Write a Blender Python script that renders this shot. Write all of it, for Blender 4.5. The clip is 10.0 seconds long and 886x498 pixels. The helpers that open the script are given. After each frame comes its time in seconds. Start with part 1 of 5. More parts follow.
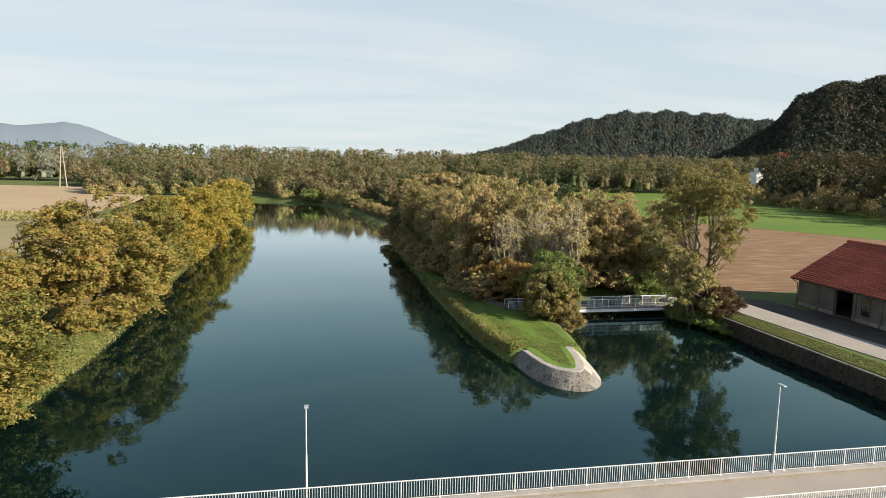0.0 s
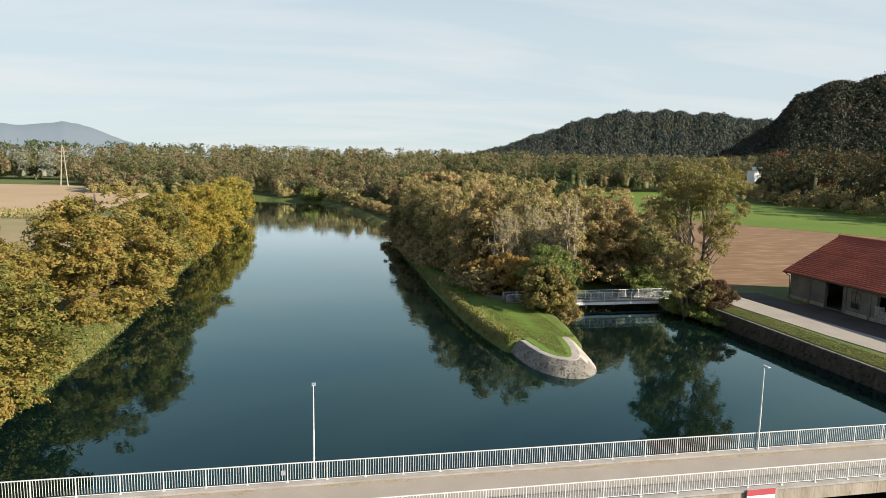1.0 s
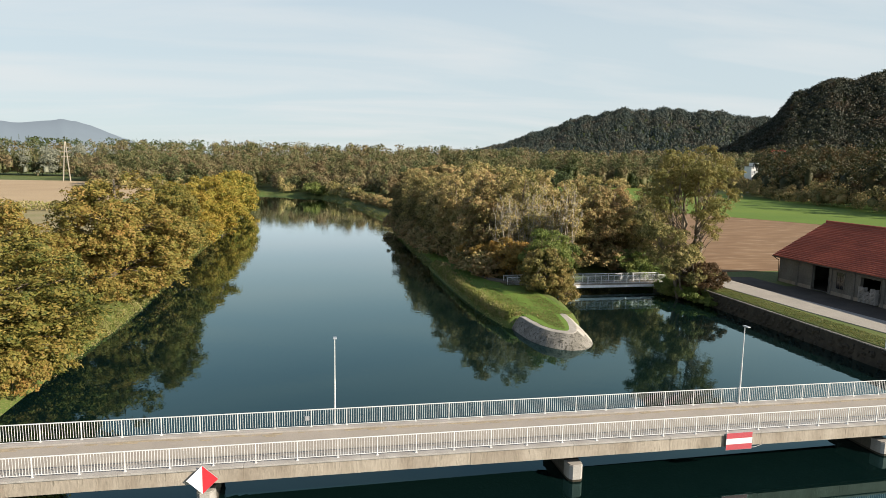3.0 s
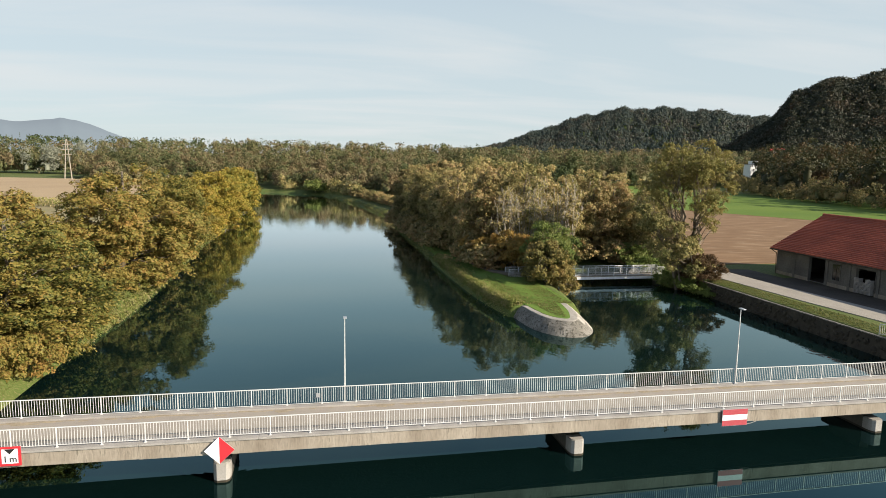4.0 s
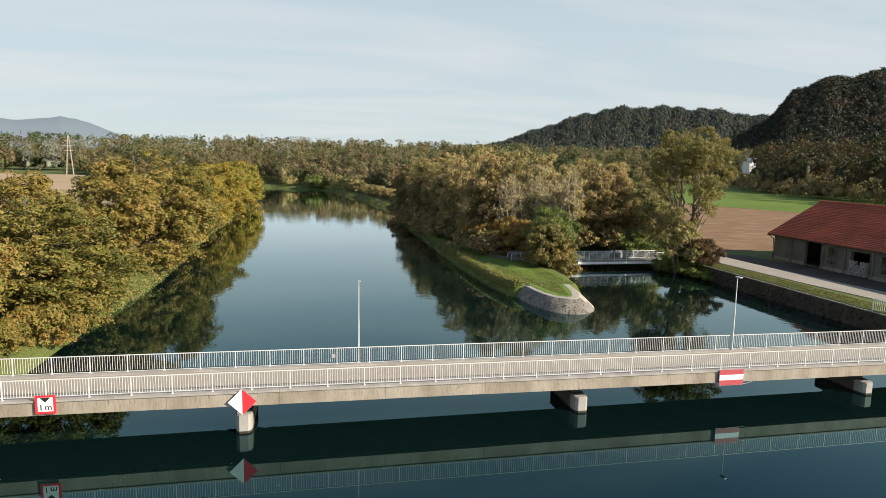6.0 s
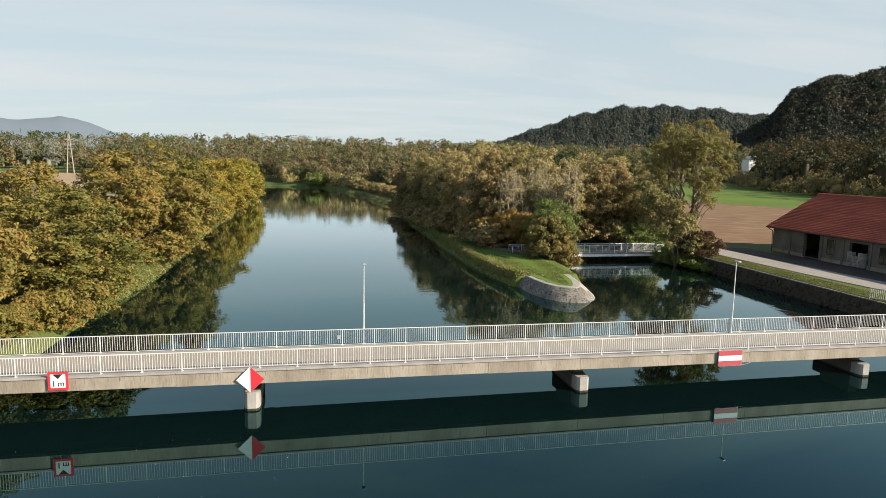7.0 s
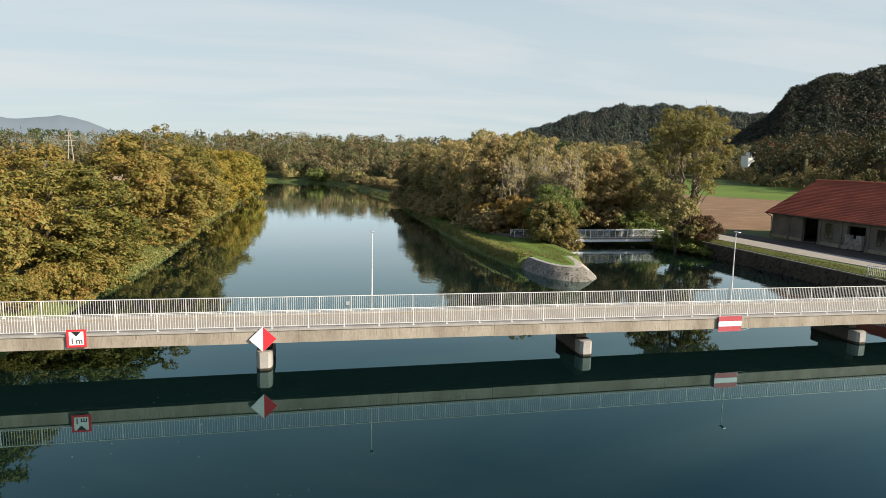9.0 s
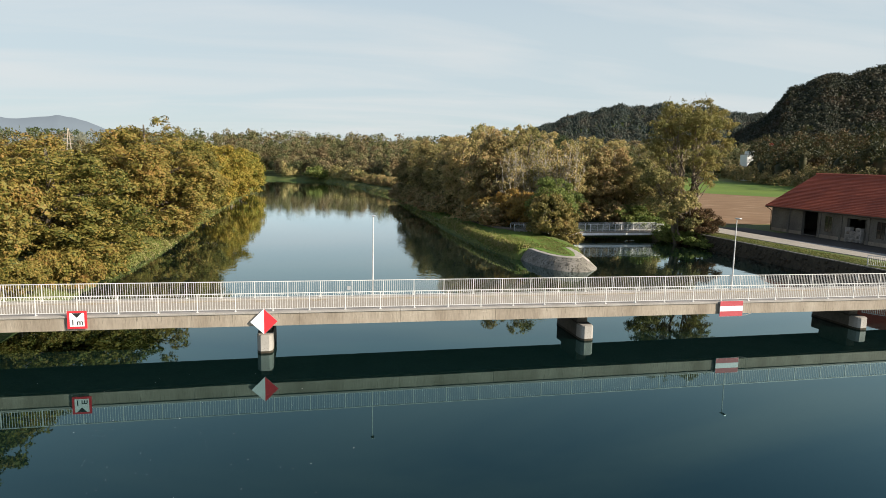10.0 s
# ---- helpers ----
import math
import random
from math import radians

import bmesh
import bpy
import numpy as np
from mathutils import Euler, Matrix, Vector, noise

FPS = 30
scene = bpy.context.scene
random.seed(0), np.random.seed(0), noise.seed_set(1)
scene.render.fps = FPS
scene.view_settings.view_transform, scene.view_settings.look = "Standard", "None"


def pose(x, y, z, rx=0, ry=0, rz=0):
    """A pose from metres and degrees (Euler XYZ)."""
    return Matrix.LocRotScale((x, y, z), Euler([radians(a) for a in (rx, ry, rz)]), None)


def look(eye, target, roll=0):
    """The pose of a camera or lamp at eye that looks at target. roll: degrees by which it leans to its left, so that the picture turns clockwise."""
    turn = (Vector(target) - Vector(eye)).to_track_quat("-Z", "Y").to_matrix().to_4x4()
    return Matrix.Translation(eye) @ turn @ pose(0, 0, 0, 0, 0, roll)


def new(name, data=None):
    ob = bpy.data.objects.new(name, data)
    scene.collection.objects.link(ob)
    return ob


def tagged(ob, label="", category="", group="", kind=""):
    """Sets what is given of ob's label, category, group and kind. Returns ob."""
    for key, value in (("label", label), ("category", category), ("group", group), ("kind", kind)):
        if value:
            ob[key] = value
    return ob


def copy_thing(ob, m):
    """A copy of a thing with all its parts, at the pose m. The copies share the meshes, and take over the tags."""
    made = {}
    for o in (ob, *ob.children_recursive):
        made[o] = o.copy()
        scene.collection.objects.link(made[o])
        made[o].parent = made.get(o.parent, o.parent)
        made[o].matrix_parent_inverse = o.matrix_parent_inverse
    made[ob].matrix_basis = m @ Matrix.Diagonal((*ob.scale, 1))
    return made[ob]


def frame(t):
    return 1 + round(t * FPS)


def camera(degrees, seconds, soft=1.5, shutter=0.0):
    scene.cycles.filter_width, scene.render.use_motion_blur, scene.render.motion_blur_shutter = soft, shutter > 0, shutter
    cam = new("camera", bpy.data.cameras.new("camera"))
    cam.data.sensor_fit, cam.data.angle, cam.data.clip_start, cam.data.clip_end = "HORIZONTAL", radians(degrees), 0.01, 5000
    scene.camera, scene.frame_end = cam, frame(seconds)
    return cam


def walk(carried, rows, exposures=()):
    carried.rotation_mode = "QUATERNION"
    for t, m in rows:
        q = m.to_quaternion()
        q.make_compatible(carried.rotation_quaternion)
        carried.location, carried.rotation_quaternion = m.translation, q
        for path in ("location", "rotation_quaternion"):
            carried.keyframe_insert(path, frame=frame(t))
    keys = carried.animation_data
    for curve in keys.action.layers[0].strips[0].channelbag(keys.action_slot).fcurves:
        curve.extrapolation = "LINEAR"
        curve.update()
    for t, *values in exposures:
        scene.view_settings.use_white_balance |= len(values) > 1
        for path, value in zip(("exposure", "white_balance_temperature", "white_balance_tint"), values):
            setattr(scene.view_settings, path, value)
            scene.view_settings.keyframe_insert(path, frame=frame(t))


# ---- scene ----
cam = camera(68.6, 10.0, soft=0.75)

PATH = [
    (0, (7.352, -27.326, 20.071), (26.587, 69.95, 7.133), 1.01),
    (0.5, (7.191, -28.223, 19.86), (26.461, 69.046, 6.916), 1.00),
    (1, (6.958, -29.212, 19.587), (26.275, 68.041, 6.602), 0.99),
    (1.5, (6.668, -30.22, 19.274), (26.036, 67.015, 6.224), 0.98),
    (2, (6.341, -31.193, 18.932), (25.755, 66.022, 5.806), 0.98),
    (2.5, (5.992, -32.101, 18.569), (25.448, 65.095, 5.365), 0.98),
    (3.25, (5.464, -33.303, 17.992), (24.973, 63.869, 4.681), 1.01),
    (4, (4.965, -34.308, 17.375), (24.518, 62.843, 3.982), 1.04),
    (4.5, (4.661, -34.88, 16.941), (24.243, 62.259, 3.509), 1.06),
    (5, (4.385, -35.39, 16.49), (23.995, 61.74, 3.03), 1.08),
    (5.5, (4.135, -35.85, 16.022), (23.774, 61.271, 2.543), 1.09),
    (6.25, (3.803, -36.474, 15.297), (23.483, 60.636, 1.797), 1.09),
    (7, (3.507, -37.043, 14.556), (23.225, 60.056, 1.035), 1.07),
    (7.5, (3.323, -37.394, 14.06), (23.062, 59.698, 0.52), 1.07),
    (8, (3.145, -37.715, 13.566), (22.904, 59.371, 0.003), 1.06),
    (8.5, (2.978, -37.989, 13.074), (22.759, 59.089, -0.512), 1.06),
    (9, (2.83, -38.194, 12.58), (22.646, 58.875, -1.022), 1.07),
    (9.5, (2.721, -38.296, 12.071), (22.598, 58.761, -1.524), 1.08),
    (10, (2.683, -38.256, 11.528), (22.671, 58.785, -2.017), 1.10),
]
walk(cam, [(t, look(eye, target, roll)) for t, eye, target, roll in PATH], [(0, 0.92), (2.5, 0.88), (5, 0.82), (10, 0.80)])

# ---- light ----
SUN_AZ = math.atan2(0.79, -0.61)   # clockwise from +y
SUN_EL = radians(26.8)
world = bpy.data.worlds.new("world")
scene.world = world
world.use_nodes = True
wn, wl = world.node_tree.nodes, world.node_tree.links
wn.clear()
w_out = wn.new("ShaderNodeOutputWorld")
w_bg = wn.new("ShaderNodeBackground")
w_bg.inputs["Strength"].default_value = 0.081
w_sky = wn.new("ShaderNodeTexSky")
w_sky.sky_type = "NISHITA"
w_sky.sun_disc = False
w_sky.sun_elevation, w_sky.sun_rotation = SUN_EL, SUN_AZ
w_sky.air_density, w_sky.dust_density, w_sky.ozone_density = 1.0, 0.4, 2.5
# thin cirrus drawn over the blue
w_co = wn.new("ShaderNodeTexCoord")
w_sep = wn.new("ShaderNodeSeparateXYZ")
w_add = wn.new("ShaderNodeMath")
w_add.operation, w_add.inputs[1].default_value = "ADD", 0.12
w_dx = wn.new("ShaderNodeMath")
w_dx.operation = "DIVIDE"
w_dy = wn.new("ShaderNodeMath")
w_dy.operation = "DIVIDE"
w_com = wn.new("ShaderNodeCombineXYZ")
w_map = wn.new("ShaderNodeMapping")
w_map.inputs["Rotation"].default_value = (0, 0, radians(-12))
w_map.inputs["Scale"].default_value = (0.35, 1.15, 1.0)
w_map.inputs["Location"].default_value = (60.28, 7.84, 0)
w_noise = wn.new("ShaderNodeTexNoise")
w_noise.inputs["Scale"].default_value, w_noise.inputs["Detail"].default_value = 1.3, 7.0
w_noise.inputs["Roughness"].default_value, w_noise.inputs["Distortion"].default_value = 0.55, 0.6
w_ramp = wn.new("ShaderNodeMapRange")
w_ramp.inputs["From Min"].default_value, w_ramp.inputs["From Max"].default_value = 0.42, 0.80
w_ramp.inputs["To Min"].default_value, w_ramp.inputs["To Max"].default_value = 0.0, 0.75
w_mix = wn.new("ShaderNodeMix")
w_mix.data_type = "RGBA"
w_mix.inputs[7].default_value = (4.3, 4.95, 5.2, 1)
# haze that thins with height
w_haze = wn.new("ShaderNodeMapRange")
w_haze.interpolation_type = "SMOOTHSTEP"
w_haze.inputs["From Min"].default_value, w_haze.inputs["From Max"].default_value = 0.15, 0.52
w_haze.inputs["To Min"].default_value, w_haze.inputs["To Max"].default_value = 0.88, 0.06
w_cir = wn.new("ShaderNodeMix")
w_cir.data_type = "RGBA"
w_cir.inputs[7].default_value = (5.5, 5.6, 5.6, 1)
wl.new(w_co.outputs["Generated"], w_sep.inputs[0])
wl.new(w_sep.outputs[2], w_add.inputs[0])
wl.new(w_sep.outputs[0], w_dx.inputs[0])
wl.new(w_add.outputs[0], w_dx.inputs[1])
wl.new(w_sep.outputs[1], w_dy.inputs[0])
wl.new(w_add.outputs[0], w_dy.inputs[1])
wl.new(w_dx.outputs[0], w_com.inputs[0])
wl.new(w_dy.outputs[0], w_com.inputs[1])
wl.new(w_com.outputs[0], w_map.inputs[0])
wl.new(w_map.outputs[0], w_noise.inputs["Vector"])
wl.new(w_noise.outputs["Fac"], w_ramp.inputs["Value"])
wl.new(w_sep.outputs[2], w_haze.inputs["Value"])
wl.new(w_haze.outputs[0], w_mix.inputs[0])
w_thin = wn.new("ShaderNodeMapRange")
w_thin.inputs["From Min"].default_value, w_thin.inputs["From Max"].default_value = 0.26, 0.5
w_thin.inputs["To Min"].default_value, w_thin.inputs["To Max"].default_value = 1.0, 0.75
w_veil = wn.new("ShaderNodeMath")
w_veil.operation = "MULTIPLY"
wl.new(w_sep.outputs[2], w_thin.inputs["Value"])
wl.new(w_ramp.outputs[0], w_veil.inputs[0])
wl.new(w_thin.outputs[0], w_veil.inputs[1])
wl.new(w_veil.outputs[0], w_cir.inputs[0])
wl.new(w_sky.outputs[0], w_mix.inputs[6])
wl.new(w_mix.outputs[2], w_cir.inputs[6])
wl.new(w_cir.outputs[2], w_bg.inputs[0])
wl.new(w_bg.outputs[0], w_out.inputs[0])

sun_data = bpy.data.lights.new("sun", "SUN")
sun_data.energy, sun_data.angle, sun_data.color = 5.0, radians(0.6), (1.0, 0.90, 0.76)
sun = new("sun", sun_data)
SUN_DIR = Vector((math.sin(SUN_AZ) * math.cos(SUN_EL), math.cos(SUN_AZ) * math.cos(SUN_EL), math.sin(SUN_EL)))
sun.matrix_world = look(tuple(SUN_DIR * 300), (0, 0, 0))


# ---- materials ----
def surface(name, c1, c2, scale=1.0, rough=0.85, bump=0.3, fine=12.0, stretch=(1, 1, 1), c3=None, metal=0.0, spot=0.55, per_object=0.0, spec=0.3):
    """A worn surface: two scales of colour change, a third colour in spots, and fine relief."""
    m = bpy.data.materials.new(name)
    m.use_nodes = True
    n, l = m.node_tree.nodes, m.node_tree.links
    b = n["Principled BSDF"]
    b.inputs["Roughness"].default_value, b.inputs["Metallic"].default_value = rough, metal
    b.inputs["Specular IOR Level"].default_value = spec
    co = n.new("ShaderNodeTexCoord")
    mp = n.new("ShaderNodeMapping")
    mp.inputs["Scale"].default_value = stretch
    l.new(co.outputs["Object"], mp.inputs[0])
    big = n.new("ShaderNodeTexNoise")
    big.inputs["Scale"].default_value, big.inputs["Detail"].default_value = scale, 5.0
    small = n.new("ShaderNodeTexNoise")
    small.inputs["Scale"].default_value, small.inputs["Detail"].default_value = fine, 4.0
    l.new(mp.outputs[0], big.inputs["Vector"])
    l.new(mp.outputs[0], small.inputs["Vector"])
    r = n.new("ShaderNodeMapRange")
    r.inputs["From Min"].default_value, r.inputs["From Max"].default_value = 0.32, 0.68
    l.new(big.outputs["Fac"], r.inputs[0])
    mix = n.new("ShaderNodeMix")
    mix.data_type = "RGBA"
    mix.inputs[6].default_value, mix.inputs[7].default_value = (*c1, 1), (*c2, 1)
    l.new(r.outputs[0], mix.inputs[0])
    last = mix.outputs[2]
    if c3:
        sp = n.new("ShaderNodeMapRange")
        sp.inputs["From Min"].default_value, sp.inputs["From Max"].default_value = spot, spot + 0.15
        l.new(small.outputs["Fac"], sp.inputs[0])
        m3 = n.new("ShaderNodeMix")
        m3.data_type = "RGBA"
        m3.inputs[7].default_value = (*c3, 1)
        l.new(sp.outputs[0], m3.inputs[0])
        l.new(last, m3.inputs[6])
        last = m3.outputs[2]
    hsv = n.new("ShaderNodeHueSaturation")
    v = n.new("ShaderNodeMapRange")
    v.inputs["From Min"].default_value, v.inputs["From Max"].default_value = 0.25, 0.75
    v.inputs["To Min"].default_value, v.inputs["To Max"].default_value = 0.78, 1.2
    l.new(small.outputs["Fac"], v.inputs[0])
    l.new(last, hsv.inputs["Color"])
    if per_object:
        info = n.new("ShaderNodeObjectInfo")
        pr = n.new("ShaderNodeMapRange")
        pr.inputs["To Min"].default_value, pr.inputs["To Max"].default_value = 1 - per_object, 1 + per_object
        l.new(info.outputs["Random"], pr.inputs[0])
        mu = n.new("ShaderNodeMath")
        mu.operation = "MULTIPLY"
        l.new(v.outputs[0], mu.inputs[0])
        l.new(pr.outputs[0], mu.inputs[1])
        l.new(mu.outputs[0], hsv.inputs["Value"])
    else:
        l.new(v.outputs[0], hsv.inputs["Value"])
    l.new(hsv.outputs[0], b.inputs["Base Color"])
    if bump:
        bp = n.new("ShaderNodeBump")
        bp.inputs["Strength"].default_value, bp.inputs["Distance"].default_value = bump, 0.05
        l.new(small.outputs["Fac"], bp.inputs["Height"])
        l.new(bp.outputs[0], b.inputs["Normal"])
    return m


def leafage(name, colours, clump=0.35, through_light=0.42, by_leaf=0.6, sharp=0.16):
    """Leaves: colour by leaf and by bough, some light passing through."""
    m = bpy.data.materials.new(name)
    m.use_nodes = True
    n, l = m.node_tree.nodes, m.node_tree.links
    b = n["Principled BSDF"]
    b.inputs["Roughness"].default_value, b.inputs["Specular IOR Level"].default_value = 0.6, 0.25
    geo = n.new("ShaderNodeNewGeometry")
    co = n.new("ShaderNodeTexCoord")
    ns = n.new("ShaderNodeTexNoise")
    ns.inputs["Scale"].default_value, ns.inputs["Detail"].default_value = clump, 5.0
    ns.inputs["Roughness"].default_value = 0.62
    l.new(co.outputs["Object"], ns.inputs["Vector"])
    r = n.new("ShaderNodeMapRange")
    r.inputs["From Min"].default_value, r.inputs["From Max"].default_value = 0.5 - sharp, 0.5 + sharp
    l.new(ns.outputs["Fac"], r.inputs[0])
    info = n.new("ShaderNodeObjectInfo")
    mixv = n.new("ShaderNodeMath")
    mixv.operation, mixv.inputs[1].default_value = "MULTIPLY_ADD", by_leaf
    l.new(geo.outputs["Random Per Island"], mixv.inputs[0])
    half = n.new("ShaderNodeMath")
    half.operation, half.inputs[1].default_value = "MULTIPLY", 1 - by_leaf
    l.new(r.outputs[0], half.inputs[0])
    l.new(half.outputs[0], mixv.inputs[2])
    shift = n.new("ShaderNodeMath")
    shift.operation = "ADD"
    ob = n.new("ShaderNodeMapRange")
    ob.inputs["To Min"].default_value, ob.inputs["To Max"].default_value = -0.13, 0.13
    l.new(info.outputs["Random"], ob.inputs[0])
    l.new(mixv.outputs[0], shift.inputs[0])
    l.new(ob.outputs[0], shift.inputs[1])
    ramp = n.new("ShaderNodeValToRGB")
    el = ramp.color_ramp.elements
    while len(el) < len(colours):
        el.new(0.5)
    for k, c in enumerate(colours):
        el[k].position = 0.1 + 0.8 * k / (len(colours) - 1)
        el[k].color = (*c, 1)
    l.new(shift.outputs[0], ramp.inputs[0])
    l.new(ramp.outputs[0], b.inputs["Base Color"])
    tr = n.new("ShaderNodeBsdfTranslucent")
    l.new(ramp.outputs[0], tr.inputs["Color"])
    ms = n.new("ShaderNodeMixShader")
    ms.inputs[0].default_value = through_light
    l.new(b.outputs[0], ms.inputs[1])
    l.new(tr.outputs[0], ms.inputs[2])
    l.new(ms.outputs[0], n["Material Output"].inputs["Surface"])
    return m


def plain(name, c, rough=0.5, metal=0.0, spec=0.4):
    return surface(name, c, tuple(v * 0.88 for v in c), scale=1.5, rough=rough, bump=0.05, fine=20, metal=metal, spec=spec)


def water_material():
    """Clear deep water: a dark teal body under a mirror that follows Fresnel's law, with faint ripples."""
    m = bpy.data.materials.new("river_water")
    m.use_nodes = True
    n, l = m.node_tree.nodes, m.node_tree.links
    n.remove(n["Principled BSDF"])
    body, gloss, fres, mixs = n.new("ShaderNodeBsdfDiffuse"), n.new("ShaderNodeBsdfGlossy"), n.new("ShaderNodeFresnel"), n.new("ShaderNodeMixShader")
    gloss.inputs["Roughness"].default_value = 0.02
    fres.inputs["IOR"].default_value = 1.5
    co = n.new("ShaderNodeTexCoord")
    murk = n.new("ShaderNodeTexNoise")
    murk.inputs["Scale"].default_value, murk.inputs["Detail"].default_value = 0.03, 3.0
    l.new(co.outputs["Object"], murk.inputs["Vector"])
    mix = n.new("ShaderNodeMix")
    mix.data_type = "RGBA"
    mix.inputs[6].default_value, mix.inputs[7].default_value = (0.0017, 0.0066, 0.0062, 1), (0.0022, 0.0086, 0.0080, 1)
    l.new(murk.outputs["Fac"], mix.inputs[0])
    l.new(mix.outputs[2], body.inputs["Color"])
    mp = n.new("ShaderNodeMapping")
    mp.inputs["Scale"].default_value = (1.0, 0.55, 1.0)
    l.new(co.outputs["Object"], mp.inputs[0])
    rip = n.new("ShaderNodeTexNoise")
    rip.inputs["Scale"].default_value, rip.inputs["Detail"].default_value = 1.6, 3.0
    l.new(mp.outputs[0], rip.inputs["Vector"])
    calm = n.new("ShaderNodeTexNoise")
    calm.inputs["Scale"].default_value, calm.inputs["Detail"].default_value = 0.05, 2.0
    l.new(co.outputs["Object"], calm.inputs["Vector"])
    cr = n.new("ShaderNodeMapRange")
    cr.inputs["From Min"].default_value, cr.inputs["From Max"].default_value = 0.45, 0.75
    cr.inputs["To Min"].default_value, cr.inputs["To Max"].default_value = 0.45, 1.0
    l.new(calm.outputs["Fac"], cr.inputs[0])
    # the current ruffles the water above the bridge, below it lies smooth
    place = n.new("ShaderNodeSeparateXYZ")
    l.new(co.outputs["Object"], place.inputs[0])
    ruffle = n.new("ShaderNodeMapRange")
    ruffle.inputs["From Min"].default_value, ruffle.inputs["From Max"].default_value = 185, 204
    ruffle.inputs["To Min"].default_value, ruffle.inputs["To Max"].default_value = 0.3, 4.2
    l.new(place.outputs[1], ruffle.inputs[0])
    amount = n.new("ShaderNodeMath")
    amount.operation = "MULTIPLY"
    l.new(cr.outputs[0], amount.inputs[0])
    l.new(ruffle.outputs[0], amount.inputs[1])
    hgt = n.new("ShaderNodeMath")
    hgt.operation = "MULTIPLY"
    l.new(rip.outputs["Fac"], hgt.inputs[0])
    l.new(amount.outputs[0], hgt.inputs[1])
    total = hgt.outputs[0]
    for px, py in ((0.0, 3.2), (20.0, 4.0)):
        away = n.new("ShaderNodeVectorMath")
        away.operation, away.inputs[1].default_value = "DISTANCE", (330 + px, 180 + py, 0)
        l.new(co.outputs["Object"], away.inputs[0])
        wave = n.new("ShaderNodeMath")
        wave.operation, wave.inputs[1].default_value = "MULTIPLY", 15.0
        l.new(away.outputs["Value"], wave.inputs[0])
        ring = n.new("ShaderNodeMath")
        ring.operation = "SINE"
        l.new(wave.outputs[0], ring.inputs[0])
        fade = n.new("ShaderNodeMapRange")
        fade.inputs["From Min"].default_value, fade.inputs["From Max"].default_value = 0.8, 3.2
        fade.inputs["To Min"].default_value, fade.inputs["To Max"].default_value = 0.22, 0.0
        l.new(away.outputs["Value"], fade.inputs[0])
        add = n.new("ShaderNodeMath")
        add.operation = "MULTIPLY_ADD"
        l.new(ring.outputs[0], add.inputs[0])
        l.new(fade.outputs[0], add.inputs[1])
        l.new(total, add.inputs[2])
        total = add.outputs[0]
    bp = n.new("ShaderNodeBump")
    bp.inputs["Strength"].default_value, bp.inputs["Distance"].default_value = 0.075, 0.05
    l.new(total, bp.inputs["Height"])
    l.new(bp.outputs[0], gloss.inputs["Normal"])
    steep = n.new("ShaderNodeMath")
    steep.operation, steep.inputs[1].default_value, steep.inputs[2].default_value = "MULTIPLY_ADD", 1.1, 0.90
    l.new(fres.outputs[0], steep.inputs[0])
    sheen = n.new("ShaderNodeMath")
    sheen.operation, sheen.use_clamp = "MULTIPLY", True
    l.new(fres.outputs[0], sheen.inputs[0])
    l.new(steep.outputs[0], sheen.inputs[1])
    l.new(sheen.outputs[0], mixs.inputs[0])
    tint = n.new("ShaderNodeMix")
    tint.data_type = "RGBA"
    tint.inputs[6].default_value, tint.inputs[7].default_value = (0.49, 0.88, 0.90, 1), (0.90, 0.98, 1.0, 1)
    grade = n.new("ShaderNodeMapRange")
    grade.inputs["From Min"].default_value, grade.inputs["From Max"].default_value = 0.06, 0.5
    l.new(fres.outputs[0], grade.inputs[0])
    l.new(grade.outputs[0], tint.inputs[0])
    l.new(tint.outputs[2], gloss.inputs["Color"])
    l.new(body.outputs[0], mixs.inputs[1])
    l.new(gloss.outputs[0], mixs.inputs[2])
    l.new(mixs.outputs[0], n["Material Output"].inputs["Surface"])
    return m


M_WATER = water_material()
M_GRASS = surface("meadow_grass", (0.066, 0.105, 0.018), (0.106, 0.128, 0.029), 0.25, 0.9, 0.9, 6.0, c3=(0.16, 0.13, 0.06), spot=0.54)
M_LAWN = surface("lawn", (0.102, 0.182, 0.021), (0.138, 0.204, 0.030), 0.5, 0.9, 0.9, 9.0, c3=(0.05, 0.10, 0.012), spot=0.55)
M_GREENFIELD = surface("young_crop", (0.082, 0.142, 0.011), (0.112, 0.168, 0.016), 0.03, 0.9, 0.4, 3.0)
M_PLOUGH = surface("ploughed_soil", (0.158, 0.091, 0.044), (0.226, 0.136, 0.069), 0.5, 0.95, 1.0, 1.5, stretch=(0.12, 1, 1), c3=(0.281, 0.204, 0.128), spot=0.56)
M_STUBBLE = surface("dry_stubble", (0.340, 0.246, 0.145), (0.391, 0.289, 0.170), 0.03, 0.95, 0.7, 2.0)
M_PATH = surface("gravel_asphalt", (0.285, 0.256, 0.214), (0.325, 0.292, 0.244), 0.4, 0.92, 0.4, 25.0)
M_ROAD = surface("worn_asphalt", (0.285, 0.250, 0.208), (0.325, 0.286, 0.236), 0.5, 0.92, 0.3, 30.0, c3=(0.185, 0.165, 0.145), spot=0.62)
M_CONC = surface("stained_concrete", (0.340, 0.294, 0.236), (0.225, 0.186, 0.143), 0.8, 0.9, 0.4, 7.0, stretch=(1, 1, 0.22), c3=(0.12, 0.105, 0.08), spot=0.58)
M_CAP = surface("pale_concrete", (0.372, 0.346, 0.315), (0.262, 0.242, 0.215), 0.8, 0.9, 0.3, 14.0, c3=(0.148, 0.136, 0.113), spot=0.6)
